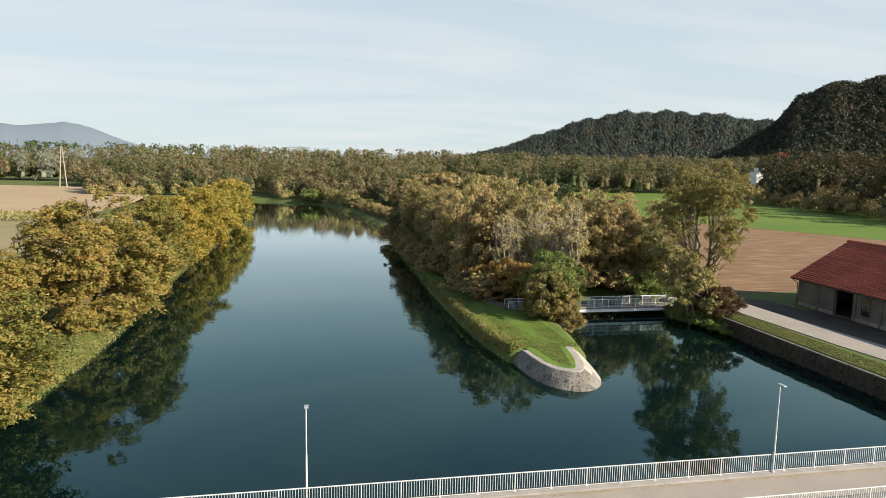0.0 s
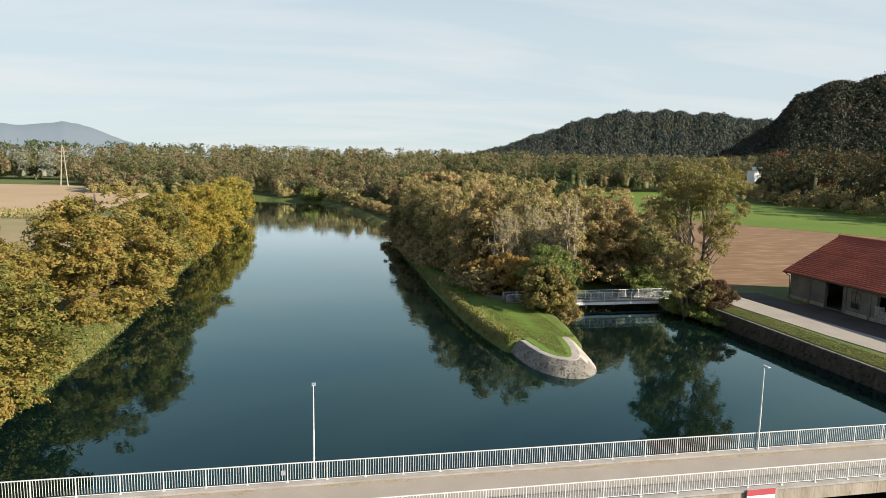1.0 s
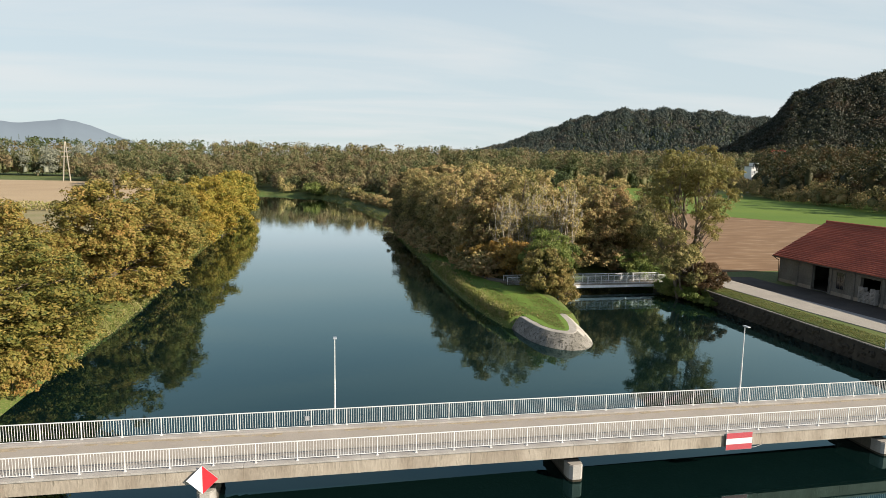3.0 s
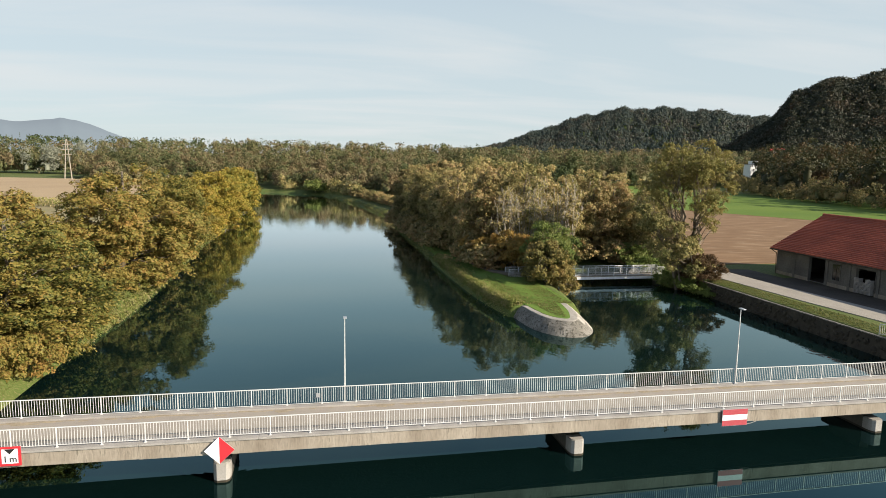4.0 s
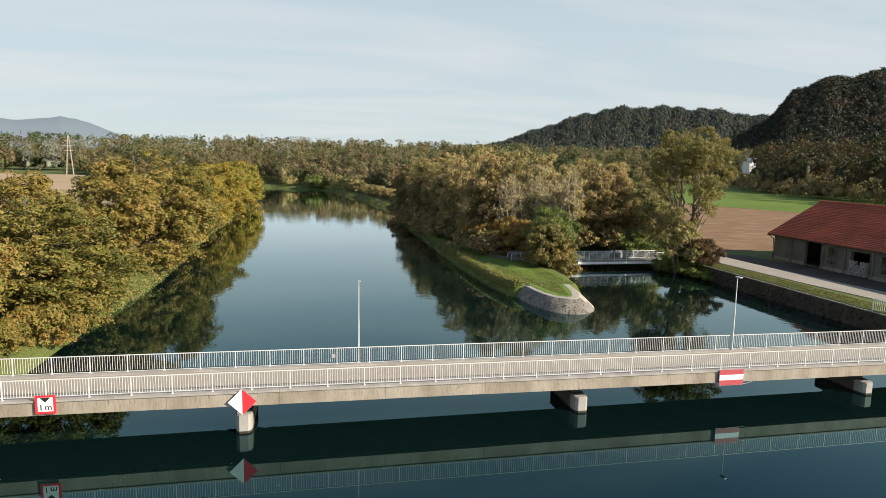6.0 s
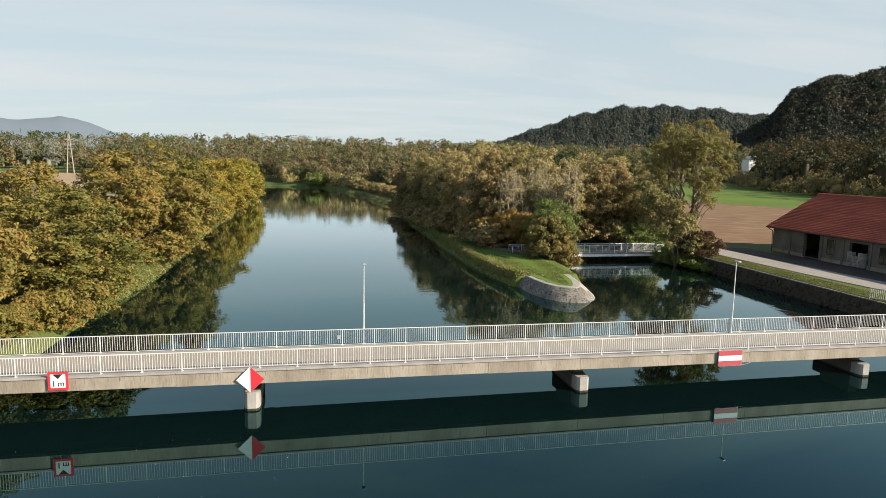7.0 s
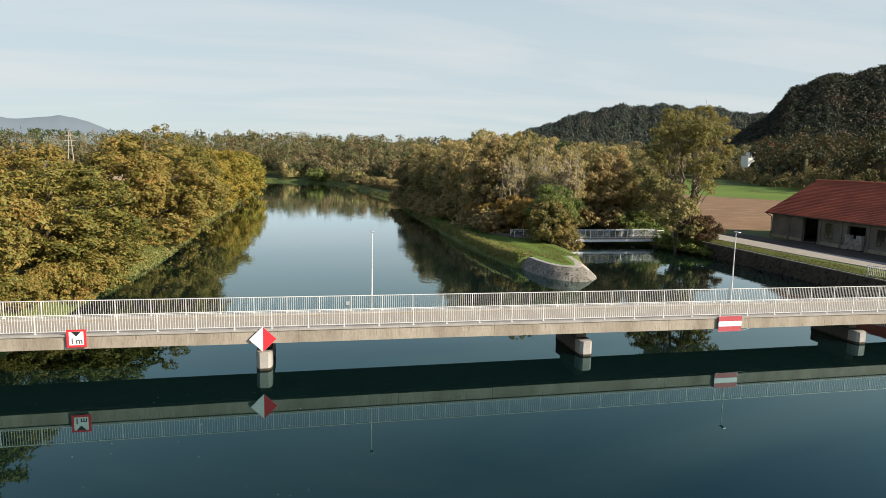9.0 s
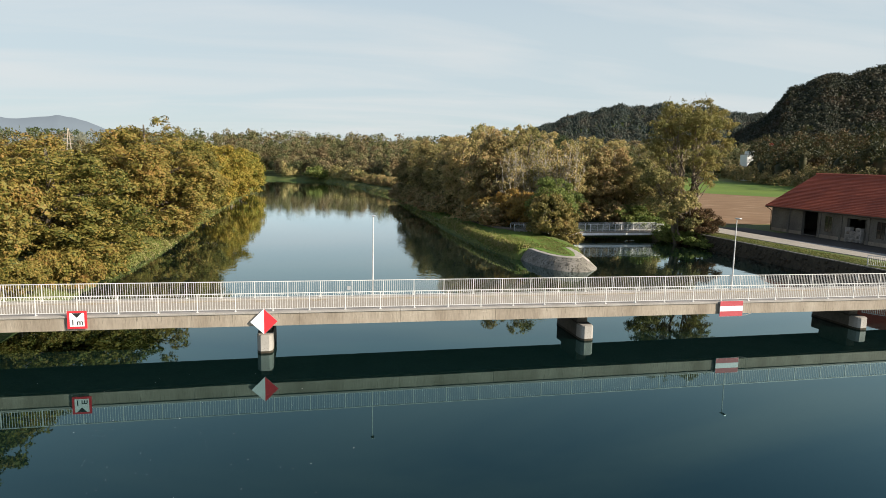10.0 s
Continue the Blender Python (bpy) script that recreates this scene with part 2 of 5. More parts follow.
M_TIP = surface("weathered_concrete", (0.255, 0.235, 0.200), (0.130, 0.118, 0.096), 0.9, 0.95, 0.9, 4.0, c3=(0.062, 0.056, 0.044), spot=0.49)
M_RIM = surface("worn_pale_concrete", (0.40, 0.365, 0.315), (0.285, 0.258, 0.215), 0.7, 0.95, 0.6, 5.0, c3=(0.17, 0.152, 0.122), spot=0.6)
M_WALL = surface("mossy_masonry", (0.034, 0.028, 0.019), (0.062, 0.050, 0.034), 0.7, 0.95, 1.0, 3.5, c3=(0.10, 0.085, 0.06), spot=0.70)
# concrete with the deep shade under the deck painted into its colour
M_SOFFIT = surface("under_deck_shade_concrete", (0.11, 0.098, 0.078), (0.075, 0.066, 0.052), 0.6, 0.95, 0.4, 5.0)
M_DRIFT = surface("dry_grit", (0.34, 0.28, 0.19), (0.26, 0.215, 0.15), 2.0, 0.95, 0.6, 9.0)
M_DIRT = surface("trodden_earth", (0.125, 0.104, 0.078), (0.165, 0.140, 0.108), 0.5, 0.95, 0.6, 9.0)
# earth colour lowered to deepen the barn's shadow on the yard
M_YARD = surface("shade_darkened_earth", (0.050, 0.041, 0.032), (0.078, 0.064, 0.050), 0.4, 0.95, 0.5, 8.0)
M_HAY = surface("dry_meadow_grass", (0.27, 0.215, 0.115), (0.215, 0.190, 0.085), 0.08, 0.95, 0.8, 3.0)
M_RAIL = plain("white_paint", (0.636, 0.628, 0.602), 0.45)
M_STEEL = plain("galvanised_steel", (0.55, 0.56, 0.57), 0.42, 0.6)
M_RED = plain("red_sign_paint", (0.62, 0.035, 0.045), 0.4)
M_REDFADE = plain("faded_red_paint", (0.42, 0.062, 0.075), 0.5)
M_WHITE = plain("white_sign_paint", (0.80, 0.80, 0.79), 0.4)
M_BLACK = plain("black_paint", (0.02, 0.02, 0.02), 0.5)
M_TILE = surface("red_roof_tile", (0.41, 0.108, 0.064), (0.270, 0.072, 0.047), 0.2, 0.8, 0.4, 6.0, per_object=0.08, c3=(0.180, 0.054, 0.041), spot=0.6)
M_PLASTER = surface("grey_plaster", (0.171, 0.158, 0.135), (0.113, 0.104, 0.090), 0.5, 0.95, 0.3, 5.0)
M_DARKWOOD = surface("dark_timber", (0.05, 0.035, 0.025), (0.08, 0.06, 0.04), 2.0, 0.8, 0.4, 8.0)
M_BARK = surface("tree_bark", (0.14, 0.11, 0.08), (0.22, 0.18, 0.13), 2.0, 0.95, 0.9, 9.0, stretch=(1, 1, 0.3))
M_PALEBARK = surface("pale_bark", (0.42, 0.38, 0.31), (0.30, 0.26, 0.20), 2.0, 0.95, 0.5, 9.0, stretch=(1, 1, 0.3))
M_GLASS = plain("dark_window_glass", (0.02, 0.022, 0.025), 0.08, 0.0, 0.6)
M_HOUSE = plain("white_render", (0.78, 0.77, 0.74), 0.8)

L_CHESTNUT = leafage("chestnut_leaves", [(0.066, 0.082, 0.017), (0.175, 0.160, 0.035), (0.268, 0.204, 0.050), (0.290, 0.172, 0.048)], by_leaf=0.55, through_light=0.26)
L_GOLD = leafage("golden_leaves", [(0.105, 0.125, 0.022), (0.250, 0.214, 0.036), (0.350, 0.256, 0.044), (0.335, 0.195, 0.045)], by_leaf=0.5, through_light=0.28)
L_MIX = leafage("mixed_wood_leaves", [(0.068, 0.077, 0.026), (0.212, 0.188, 0.068), (0.365, 0.272, 0.117), (0.385, 0.238, 0.110)], through_light=0.26, by_leaf=0.55)
L_ALDER = leafage("alder_leaves", [(0.098, 0.111, 0.033), (0.278, 0.250, 0.086), (0.44, 0.352, 0.146), (0.46, 0.318, 0.147)], through_light=0.28, by_leaf=0.55)
L_TALL = leafage("tall_alder_leaves", [(0.074, 0.088, 0.024), (0.172, 0.168, 0.046), (0.262, 0.228, 0.068), (0.285, 0.212, 0.072)], through_light=0.3, by_leaf=0.55)
L_GREEN = leafage("green_leaves", [(0.110, 0.160, 0.038), (0.165, 0.205, 0.050), (0.220, 0.225, 0.068)])
L_DARK = leafage("dark_green_leaves", [(0.035, 0.055, 0.020), (0.060, 0.085, 0.028), (0.10, 0.11, 0.04)], through_light=0.2)
L_RUST = leafage("rust_leaves", [(0.160, 0.132, 0.035), (0.32, 0.215, 0.055), (0.36, 0.190, 0.050)], through_light=0.28)
L_BUSH = leafage("bush_leaves", [(0.075, 0.080, 0.024), (0.175, 0.155, 0.046), (0.265, 0.205, 0.064), (0.275, 0.175, 0.058)], through_light=0.26, by_leaf=0.5)
L_MAROON = leafage("maroon_leaves", [(0.10, 0.065, 0.030), (0.13, 0.075, 0.035), (0.13, 0.10, 0.04)])
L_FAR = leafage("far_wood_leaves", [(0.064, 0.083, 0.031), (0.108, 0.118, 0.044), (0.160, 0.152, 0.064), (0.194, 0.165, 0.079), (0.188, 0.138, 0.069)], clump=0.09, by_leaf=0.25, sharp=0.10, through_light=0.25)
# the far hill's bluish leaf colours have the distance haze mixed in
L_HILL = leafage("hazy_hill_leaves", [(0.034, 0.052, 0.046), (0.048, 0.064, 0.051), (0.068, 0.071, 0.051), (0.094, 0.068, 0.047)], clump=0.02, through_light=0.15, by_leaf=0.4)
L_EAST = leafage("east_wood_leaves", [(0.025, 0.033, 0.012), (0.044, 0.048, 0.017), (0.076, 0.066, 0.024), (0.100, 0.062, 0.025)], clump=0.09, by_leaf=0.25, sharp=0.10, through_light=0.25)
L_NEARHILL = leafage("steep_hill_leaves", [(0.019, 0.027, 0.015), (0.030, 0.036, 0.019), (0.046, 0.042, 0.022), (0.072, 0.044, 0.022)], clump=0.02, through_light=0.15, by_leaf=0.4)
L_PALE = leafage("silver_leaves", [(0.20, 0.21, 0.15), (0.28, 0.28, 0.21)], through_light=0.2)
L_WEED = leafage("bank_weeds", [(0.150, 0.188, 0.044), (0.235, 0.245, 0.066), (0.350, 0.296, 0.130), (0.420, 0.342, 0.180)], clump=0.6)


# ---- building helpers ----
def part(name, bm, material, parent=None, label="", smooth=False):
    """Links a bmesh as one mesh object under a thing or part."""
    me = bpy.data.meshes.new(name)
    bm.to_mesh(me)
    bm.free()
    me.materials.append(material)
    if smooth:
        me.shade_smooth()
    ob = new(name, me)
    ob.parent = parent
    if label:
        ob["label"] = label
    return ob


def shared(name, mesh, parent, m):
    """One more object on a mesh that alike pieces share."""
    ob = new(name, mesh)
    ob.parent = parent
    ob.matrix_basis = m
    return ob


def thing(name, label, category, group="", at=(0, 0, 0), turn=0.0):
    ob = new(name)
    ob.matrix_world = pose(*at, 0, 0, turn)
    return tagged(ob, label, category, group)


def add_box(bm, lo, hi, bevel=0.0):
    verts = bmesh.ops.create_cube(bm, size=1.0)["verts"]
    for v in verts:
        v.co = Vector([lo[k] + (v.co[k] + 0.5) * (hi[k] - lo[k]) for k in range(3)])
    if bevel:
        edges = list({e for v in verts for e in v.link_edges})
        bmesh.ops.bevel(bm, geom=edges, offset=bevel, segments=2, affect="EDGES", profile=0.7)
    return bm


def box(lo, hi, bevel=0.0):
    return add_box(bmesh.new(), lo, hi, bevel)


def add_tube(bm, p, q, r0, r1, sides=8):
    p, q = Vector(p), Vector(q)
    axis = (q - p).normalized()
    u = axis.orthogonal().normalized()
    v = axis.cross(u)
    rings = []
    for c, r in ((p, r0), (q, r1)):
        rings.append([bm.verts.new(c + (u * math.cos(a) + v * math.sin(a)) * r) for a in (2 * math.pi * k / sides for k in range(sides))])
    for k in range(sides):
        j = (k + 1) % sides
        bm.faces.new((rings[0][k], rings[0][j], rings[1][j], rings[1][k]))
    bm.faces.new(rings[0][::-1])
    bm.faces.new(rings[1])
    return bm


def tube(p, q, r0, r1=None, sides=8):
    return add_tube(bmesh.new(), p, q, r0, r0 if r1 is None else r1, sides)


def prism(outline, z0, z1):
    """An upright block over a plan outline."""
    bm = bmesh.new()
    low = [bm.verts.new((x, y, z0)) for x, y in outline]
    top = [bm.verts.new((x, y, z1)) for x, y in outline]
    bm.faces.new(low[::-1])
    bm.faces.new(top)
    for k in range(len(outline)):
        j = (k + 1) % len(outline)
        bm.faces.new((low[k], low[j], top[j], top[k]))
    bmesh.ops.recalc_face_normals(bm, faces=bm.faces)
    return bm


def quads_mesh(name, verts, quads):
    """A mesh from arrays, quickly."""
    me = bpy.data.meshes.new(name)
    me.vertices.add(len(verts))
    me.vertices.foreach_set("co", np.asarray(verts, np.float32).ravel())
    me.loops.add(quads.size)
    me.loops.foreach_set("vertex_index", quads.astype(np.int32).ravel())
    me.polygons.add(len(quads))
    me.polygons.foreach_set("loop_start", np.arange(0, quads.size, quads.shape[1], dtype=np.int32))
    me.update(calc_edges=True)
    return me


def spline(points, n):
    """A smooth curve of n places through a few."""
    p = np.array(points, float)
    p = np.vstack([2 * p[0] - p[1], p, 2 * p[-1] - p[-2]])
    out = []
    for s in np.linspace(0, len(points) - 1 - 1e-6, n):
        k, f = int(s), s - int(s)
        a, b, c, d = p[k : k + 4]
        out.append(0.5 * (2 * b + (c - a) * f + (2 * a - 5 * b + 4 * c - d) * f * f + (3 * b - a - 3 * c + d) * f**3))
    return np.array(out)


# ---- ground and water ----
LEFT_BANK = [(-16, -700), (-16, -60), (-15.6, 24), (-15, 42), (-15.2, 64), (-16.2, 92), (-16.5, 172), (-17.2, 214), (-22, 241), (-48, 258), (-95, 271), (-330, 290)]
RIGHT_BANK = [(-330, 330), (-80, 326), (-24, 314), (-8, 299), (9, 282), (17, 246), (22.4, 213), (25.6, 181), (28.6, 162), (26.6, 140), (25.5, 118), (25.1, 73), (25.4, 47), (26.7, 34)]
TIP = [(26.7, 34), (27.4, 28.6), (29.3, 25.6), (31.8, 25.4), (33.7, 27.6), (34.6, 31.2), (35.6, 37)]
CANAL = [(35.6, 37), (36.6, 44), (37.5, 54), (39.5, 60), (44, 64), (51, 63.5), (55, 59), (56.4, 52), (57, 44), (57, 18), (57.2, -60), (57.2, -700)]
SHORE = np.vstack([spline(LEFT_BANK, 60), spline(RIGHT_BANK, 60), spline(TIP, 24)[1:-1], np.array(CANAL, float)])


def off_shore(x, y):
    """Metres from the water's edge: positive on land, negative in the water."""
    x, y = np.asarray(x, float), np.asarray(y, float)
    best, inside = np.full(x.shape, 1e9), np.zeros(x.shape, bool)
    ends = np.roll(SHORE, -1, 0)
    for (ax, ay), (bx, by) in zip(SHORE, ends):
        dx, dy = bx - ax, by - ay
        t = np.clip(((x - ax) * dx + (y - ay) * dy) / (dx * dx + dy * dy + 1e-9), 0, 1)
        best = np.minimum(best, np.hypot(x - ax - t * dx, y - ay - t * dy))
        with np.errstate(divide="ignore", invalid="ignore"):
            cross = ((ay > y) != (by > y)) & (x < dx * (y - ay) / (dy if dy else 1e-9) + ax)
        inside ^= cross
    return np.where(inside, -best, best)


def step01(v, a, b):
    t = np.clip((v - a) / (b - a), 0, 1)
    return t * t * (3 - 2 * t)


def land(x, y):
    """The height of the ground."""
    x, y = np.asarray(x, float), np.asarray(y, float)
    d = off_shore(x, y)
    z = np.where(d > -0.7, -0.35 + 1.7 * step01(d, -0.7, 2.4) + 0.55 * step01(d, 3, 14), -0.35 + 0.6 * np.clip(d + 0.7, -3.5, 0))
    brink = -0.45 + 1.8 * step01(d, -0.5, 0.8) + 0.25 * step01(d, 3, 12)
    z = np.where((x > 20) & (x < 37) & (y < 75) & (d > -0.5), brink, z)
    wall = (x > 52) & (y < 45) & (x < 75)
    z = np.where(wall, np.where(d > 0.3, 1.82, -1.5), z)
    tip = (x > 25) & (x < 37.5) & (y < 35) & (y > 20)
    z = np.where(tip, np.where(d > 2.3, 1.30, -1.2), z)
    r, az = np.hypot(x - 7, y + 27), np.degrees(np.arctan2(x - 7, y + 27))
    wob = 1 + 0.025 * np.sin(az * 1.7 + 1) + 0.02 * np.sin(az * 4.1)
    h1 = 161 * np.exp(-(np.abs((az - 28) / np.where(az < 28, 11.8, 20)) ** 2.1)) * wob * (az > 8)
    hill = h1 * np.where(r < 1950, np.exp(-(((r - 1950) / 330) ** 2)), 1.0) * (r > 900)
    h2 = np.interp(az, [30, 33, 34.6, 37.2, 38.0, 39.2, 40.9, 44.2, 45.5, 60, 95, 130], [0, 22, 40, 79, 94, 131, 149, 156, 165, 182, 182, 0]) * (1 + 0.02 * np.sin(az * 2.3))
    hill2 = np.where(r < 1300, h2 * np.exp(-(((r - 1300) / 330) ** 2)), h2 * np.exp(-(((r - 1300) / 250) ** 2))) * (r > 350)
    z = z + np.maximum(hill, hill2)
    return z


def axis_lines(steps):
    out = []
    for a, b, s in steps:
        out += list(np.arange(a, b, s))
    return np.array(out + [steps[-1][1]])


GX = axis_lines([(-4700, -400, 150), (-400, -48, 8), (-48, -22, 3), (-22, -12, 0.8), (-12, 24, 6), (24, 30, 0.4), (30, 37, 0.9), (37, 56.6, 1.6), (56.6, 58.2, 0.3), (58.2, 76, 3), (76, 300, 8), (300, 1700, 40), (1700, 4700, 150)])
GY = axis_lines([(-4700, -600, 200), (-600, -80, 20), (-80, 20, 4), (20, 46, 1.0), (46, 340, 2.4), (340, 620, 10), (620, 2500, 40), (2500, 4700, 150)])
gx, gy = np.meshgrid(GX, GY)
gz = land(gx, gy)
gi = np.arange(gx.size).reshape(gx.shape)
ground_mesh = quads_mesh("ground", np.stack([gx, gy, gz], -1).reshape(-1, 3), np.stack([gi[:-1, :-1], gi[:-1, 1:], gi[1:, 1:], gi[1:, :-1]], -1).reshape(-1, 4))
ground_mesh.materials.append(M_GRASS)
ground_mesh.shade_smooth()
ground = tagged(new("ground", ground_mesh), "grassy river banks and flat valley floor rising to hills", "ground", kind="structure")

bm = bmesh.new()
bmesh.ops.create_grid(bm, x_segments=1, y_segments=1, size=1.0)
bmesh.ops.scale(bm, vec=(430, 520, 1), verts=bm.verts)
water = part("water", bm, M_WATER)
water.location = (-330, -180, 0)
tagged(water, "calm dark teal river with mirror reflections", "water", kind="structure")


def sheet(name, outline, z, material, label, category):
    """A thin layer that lies on the ground."""
    ob = part(name, prism(outline, z - 0.3, z), material)
    return tagged(ob, label, category, kind="structure")


sheet("ploughed_field", [(66.5, 57), (190, 57), (157, 118), (106, 229), (62, 329), (60, 120)], 1.95, M_PLOUGH, "bare brown ploughed field beside the barn", "field")
sheet("green_field", [(191, 57), (600, 57), (600, 420), (62, 420), (62.5, 329.5), (106.5, 229.5), (157.5, 118.5)], 1.94, M_GREENFIELD, "bright green young crop field", "field")
sheet("stubble_field", [(-420, 193), (-66, 193), (-66, 250), (-78, 340), (-110, 400), (-148, 430), (-420, 470)], 1.96, M_STUBBLE, "pale tan harvested stubble field", "field")
sheet("dry_meadow", [(-420, 0), (-31, 0), (-29.5, 60), (-30, 120), (-34, 174), (-66, 192.5), (-420, 192.5)], 1.955, M_HAY, "dry tan meadow behind the walnut trees", "meadow")
lane = [(61.0, 53), (60.6, 45), (61.3, 30), (62.4, 18), (63.5, -40), (68.5, -40), (67.0, 20), (66.0, 32), (65.2, 44), (65.0, 53), (66, 60), (62, 60)]
sheet("lane", lane, 1.90, M_PATH, "pale grey lane along the bank wall", "path")
yard = [(65.25, 14), (71.9, 14), (71.9, 49), (71.5, 52), (65.4, 53)]
sheet("yard", yard, 1.885, M_YARD, "bare earth yard in front of the barn, darkened for its shadow", "yard")

# bank wall with a coping, and stones in its face
bank_wall = thing("bank_wall", "dark mossy masonry bank wall with pale coping", "wall")
bank_wall["kind"] = "structure"
bm = bmesh.new()
prof = [(56.35, -1.6), (56.95, 1.74), (57.45, 1.74), (57.6, -1.6)]
rows = [[bm.verts.new((x + 0.05 * math.sin(y * 1.7) * (k == 0), y, z)) for k, (x, z) in enumerate(prof)] for y in np.arange(-40, 43.5, 1.0)]
for a, b in zip(rows, rows[1:]):
    for k in range(4):
        bm.faces.new((a[k], a[(k + 1) % 4], b[(k + 1) % 4], b[k]))
bm.faces.new(rows[0])
bm.faces.new(rows[-1][::-1])
bmesh.ops.recalc_face_normals(bm, faces=bm.faces)
part("wall_body", bm, M_WALL, bank_wall)
for y in np.arange(-4, 42, 3.0):
    part("coping", box((56.90, y + 0.02, 1.745), (57.20, y + 2.98, 1.85), 0.02), M_TIP, bank_wall)
rng = np.random.default_rng(5)
stone_meshes = []
for k in range(4):
    bm = bmesh.new()
    bmesh.ops.create_icosphere(bm, subdivisions=1, radius=1.0)
    for v in bm.verts:
        v.co *= 0.75 + 0.4 * rng.random()
    me = bpy.data.meshes.new("stone")
    bm.to_mesh(me)
    bm.free()
    me.materials.append(M_WALL)
    stone_meshes.append(me)
for k in range(150):
    y = rng.uniform(14, 43)
    z = rng.uniform(0.0, 1.6)
    x = 56.35 + (z + 1.6) / 3.34 * 0.6
    s = rng.uniform(0.12, 0.34)
    shared("stone", stone_meshes[k % 4], bank_wall, pose(x, y, z, *rng.uniform(0, 360, 3)) @ Matrix.Diagonal((s, s * 1.3, s * 0.8, 1)))

# short white railing where the bank wall meets the road
def picket_rail(name, label, start, end, high, posts, bars, group="", material=None, lift=0.1):
    """A steel railing between two places: posts, two rails and bars."""
    material = material or M_RAIL
    p, q = Vector(start), Vector(end)
    rail = thing(name, label, "railing", group, tuple(p))
    along = q - p
    for k in range(posts):
        c = along * (k / (posts - 1))
        part("post", tube(c + Vector((0, 0, -0.02)), c + Vector((0, 0, high - 0.02)), 0.035, 0.035, 6), material, rail)
    part("top_rail", tube((0, 0, high), along + Vector((0, 0, high)), 0.035, 0.035, 8), material, rail)
    part("bottom_rail", tube((0, 0, lift), along + Vector((0, 0, lift)), 0.022, 0.022, 6), material, rail)
    me = bpy.data.meshes.new("baluster")
    b2 = tube((0, 0, lift), (0, 0, high), 0.013, 0.013, 4)
    b2.to_mesh(me)
    b2.free()
    me.materials.append(material)
    for k in range(bars):
        c = along * ((k + 0.5) / bars)
        shared("baluster", me, rail, Matrix.Translation(c))
    return rail


picket_rail("bank_railing", "white steel railing at the end of the bank wall", (57.3, 16.2, 1.86), (60.9, 10.4, 1.86), 1.05, 4, 44)

# concrete nose of the island
island_nose = tagged(new("island_nose"), "weathered grey concrete apron round the island tip", "embankment", kind="structure")
n_ring = 72
foot = spline([(27.0, 35.2), (27.6, 29.0), (29.5, 25.9), (31.8, 25.5), (33.6, 27.4), (34.6, 31.2), (35.6, 38)], n_ring)
crest = spline([(28.0, 34.6), (28.6, 29.6), (29.9, 27.5), (31.3, 27.1), (32.4, 28.8), (33.2, 32.0), (34.0, 38)], n_ring)
inner = spline([(28.6, 34.4), (29.2, 30.0), (30.1, 28.3), (31.0, 28.0), (31.7, 29.4), (32.5, 32.4), (33.2, 38)], n_ring)
bm = bmesh.new()
rings = []
for k in range(n_ring):
    f, c, i = foot[k], crest[k], inner[k]
    up = 1.34
    side = [(*(f + (f - c) * 0.35), -0.75), (*f, -0.05), (*(f * 0.45 + c * 0.55), 0.78), (*c, up - 0.05), (*(c * 0.9 + i * 0.1), up), (*i, up + 0.015), (*i, 0.9)]
    rings.append([bm.verts.new((x + 0.05 * noise.noise((x * 2, y * 2, 1)), y + 0.05 * noise.noise((x * 2, y * 2, 7)), z + 0.03 * noise.noise((x, y, 3)))) for x, y, z in side])
for j, (a, b) in enumerate(zip(rings, rings[1:])):
    for k in range(6):
        f = bm.faces.new((a[k], a[k + 1], b[k + 1], b[k]))
        f.material_index = int(k < 3 and j < 46 + 3 * math.sin(k * 2.0))
bmesh.ops.recalc_face_normals(bm, faces=bm.faces)
apron = part("apron", bm, M_RIM, island_nose, "pale worn rim over a rough dark stone face")
apron.data.materials.append(M_TIP)
lawn_edge = [tuple(p) for p in inner[::2]] + [(33.2, 40), (28.0, 40), (28.2, 36.5)]
sheet("tip_lawn", lawn_edge, 1.385, M_LAWN, "mown bright green lawn on the island tip", "lawn")
lx, ly = np.meshgrid(np.arange(25.4, 36.2, 0.4), np.arange(35.4, 150, 0.6))
ld, lz = off_shore(lx, ly), land(lx, ly) + 0.05
fits = (ld > 0.8) & (lx < np.where(ly < 52, 34.6, 31.5))
li = np.arange(lx.size).reshape(lx.shape)
whole = fits[:-1, :-1] & fits[:-1, 1:] & fits[1:, 1:] & fits[1:, :-1]
lawn_mesh = quads_mesh("island_lawn", np.stack([lx, ly, lz], -1).reshape(-1, 3), np.stack([li[:-1, :-1], li[:-1, 1:], li[1:, 1:], li[1:, :-1]], -1)[whole])
lawn_mesh.materials.append(M_LAWN)
lawn_mesh.shade_smooth()
tagged(new("island_lawn", lawn_mesh), "bright green grass strip along the island bank", "lawn", kind="structure")
isl_path = [(33.8, 52.6), (36.4, 52.6), (36.4, 54.0), (33.4, 54.0), (31.2, 56.6), (30.2, 61), (29.9, 68), (29.2, 68), (29.4, 60.5), (30.4, 55.8), (32, 53.3)]
sheet("island_path", isl_path, 1.70, M_DIRT, "worn pale footpath leading to the footbridge", "path")

# ---- road bridge ----
SLOPE = -0.005
BRIDGE = Matrix(((1, 0, 0, 0), (0, 1, 0, 0), (SLOPE, 0, 1, 0), (0, 0, 0, 1)))
X0, X1 = -34.0, 68.0


def tilted(bm):
    bmesh.ops.transform(bm, matrix=BRIDGE, verts=bm.verts)
    return bm


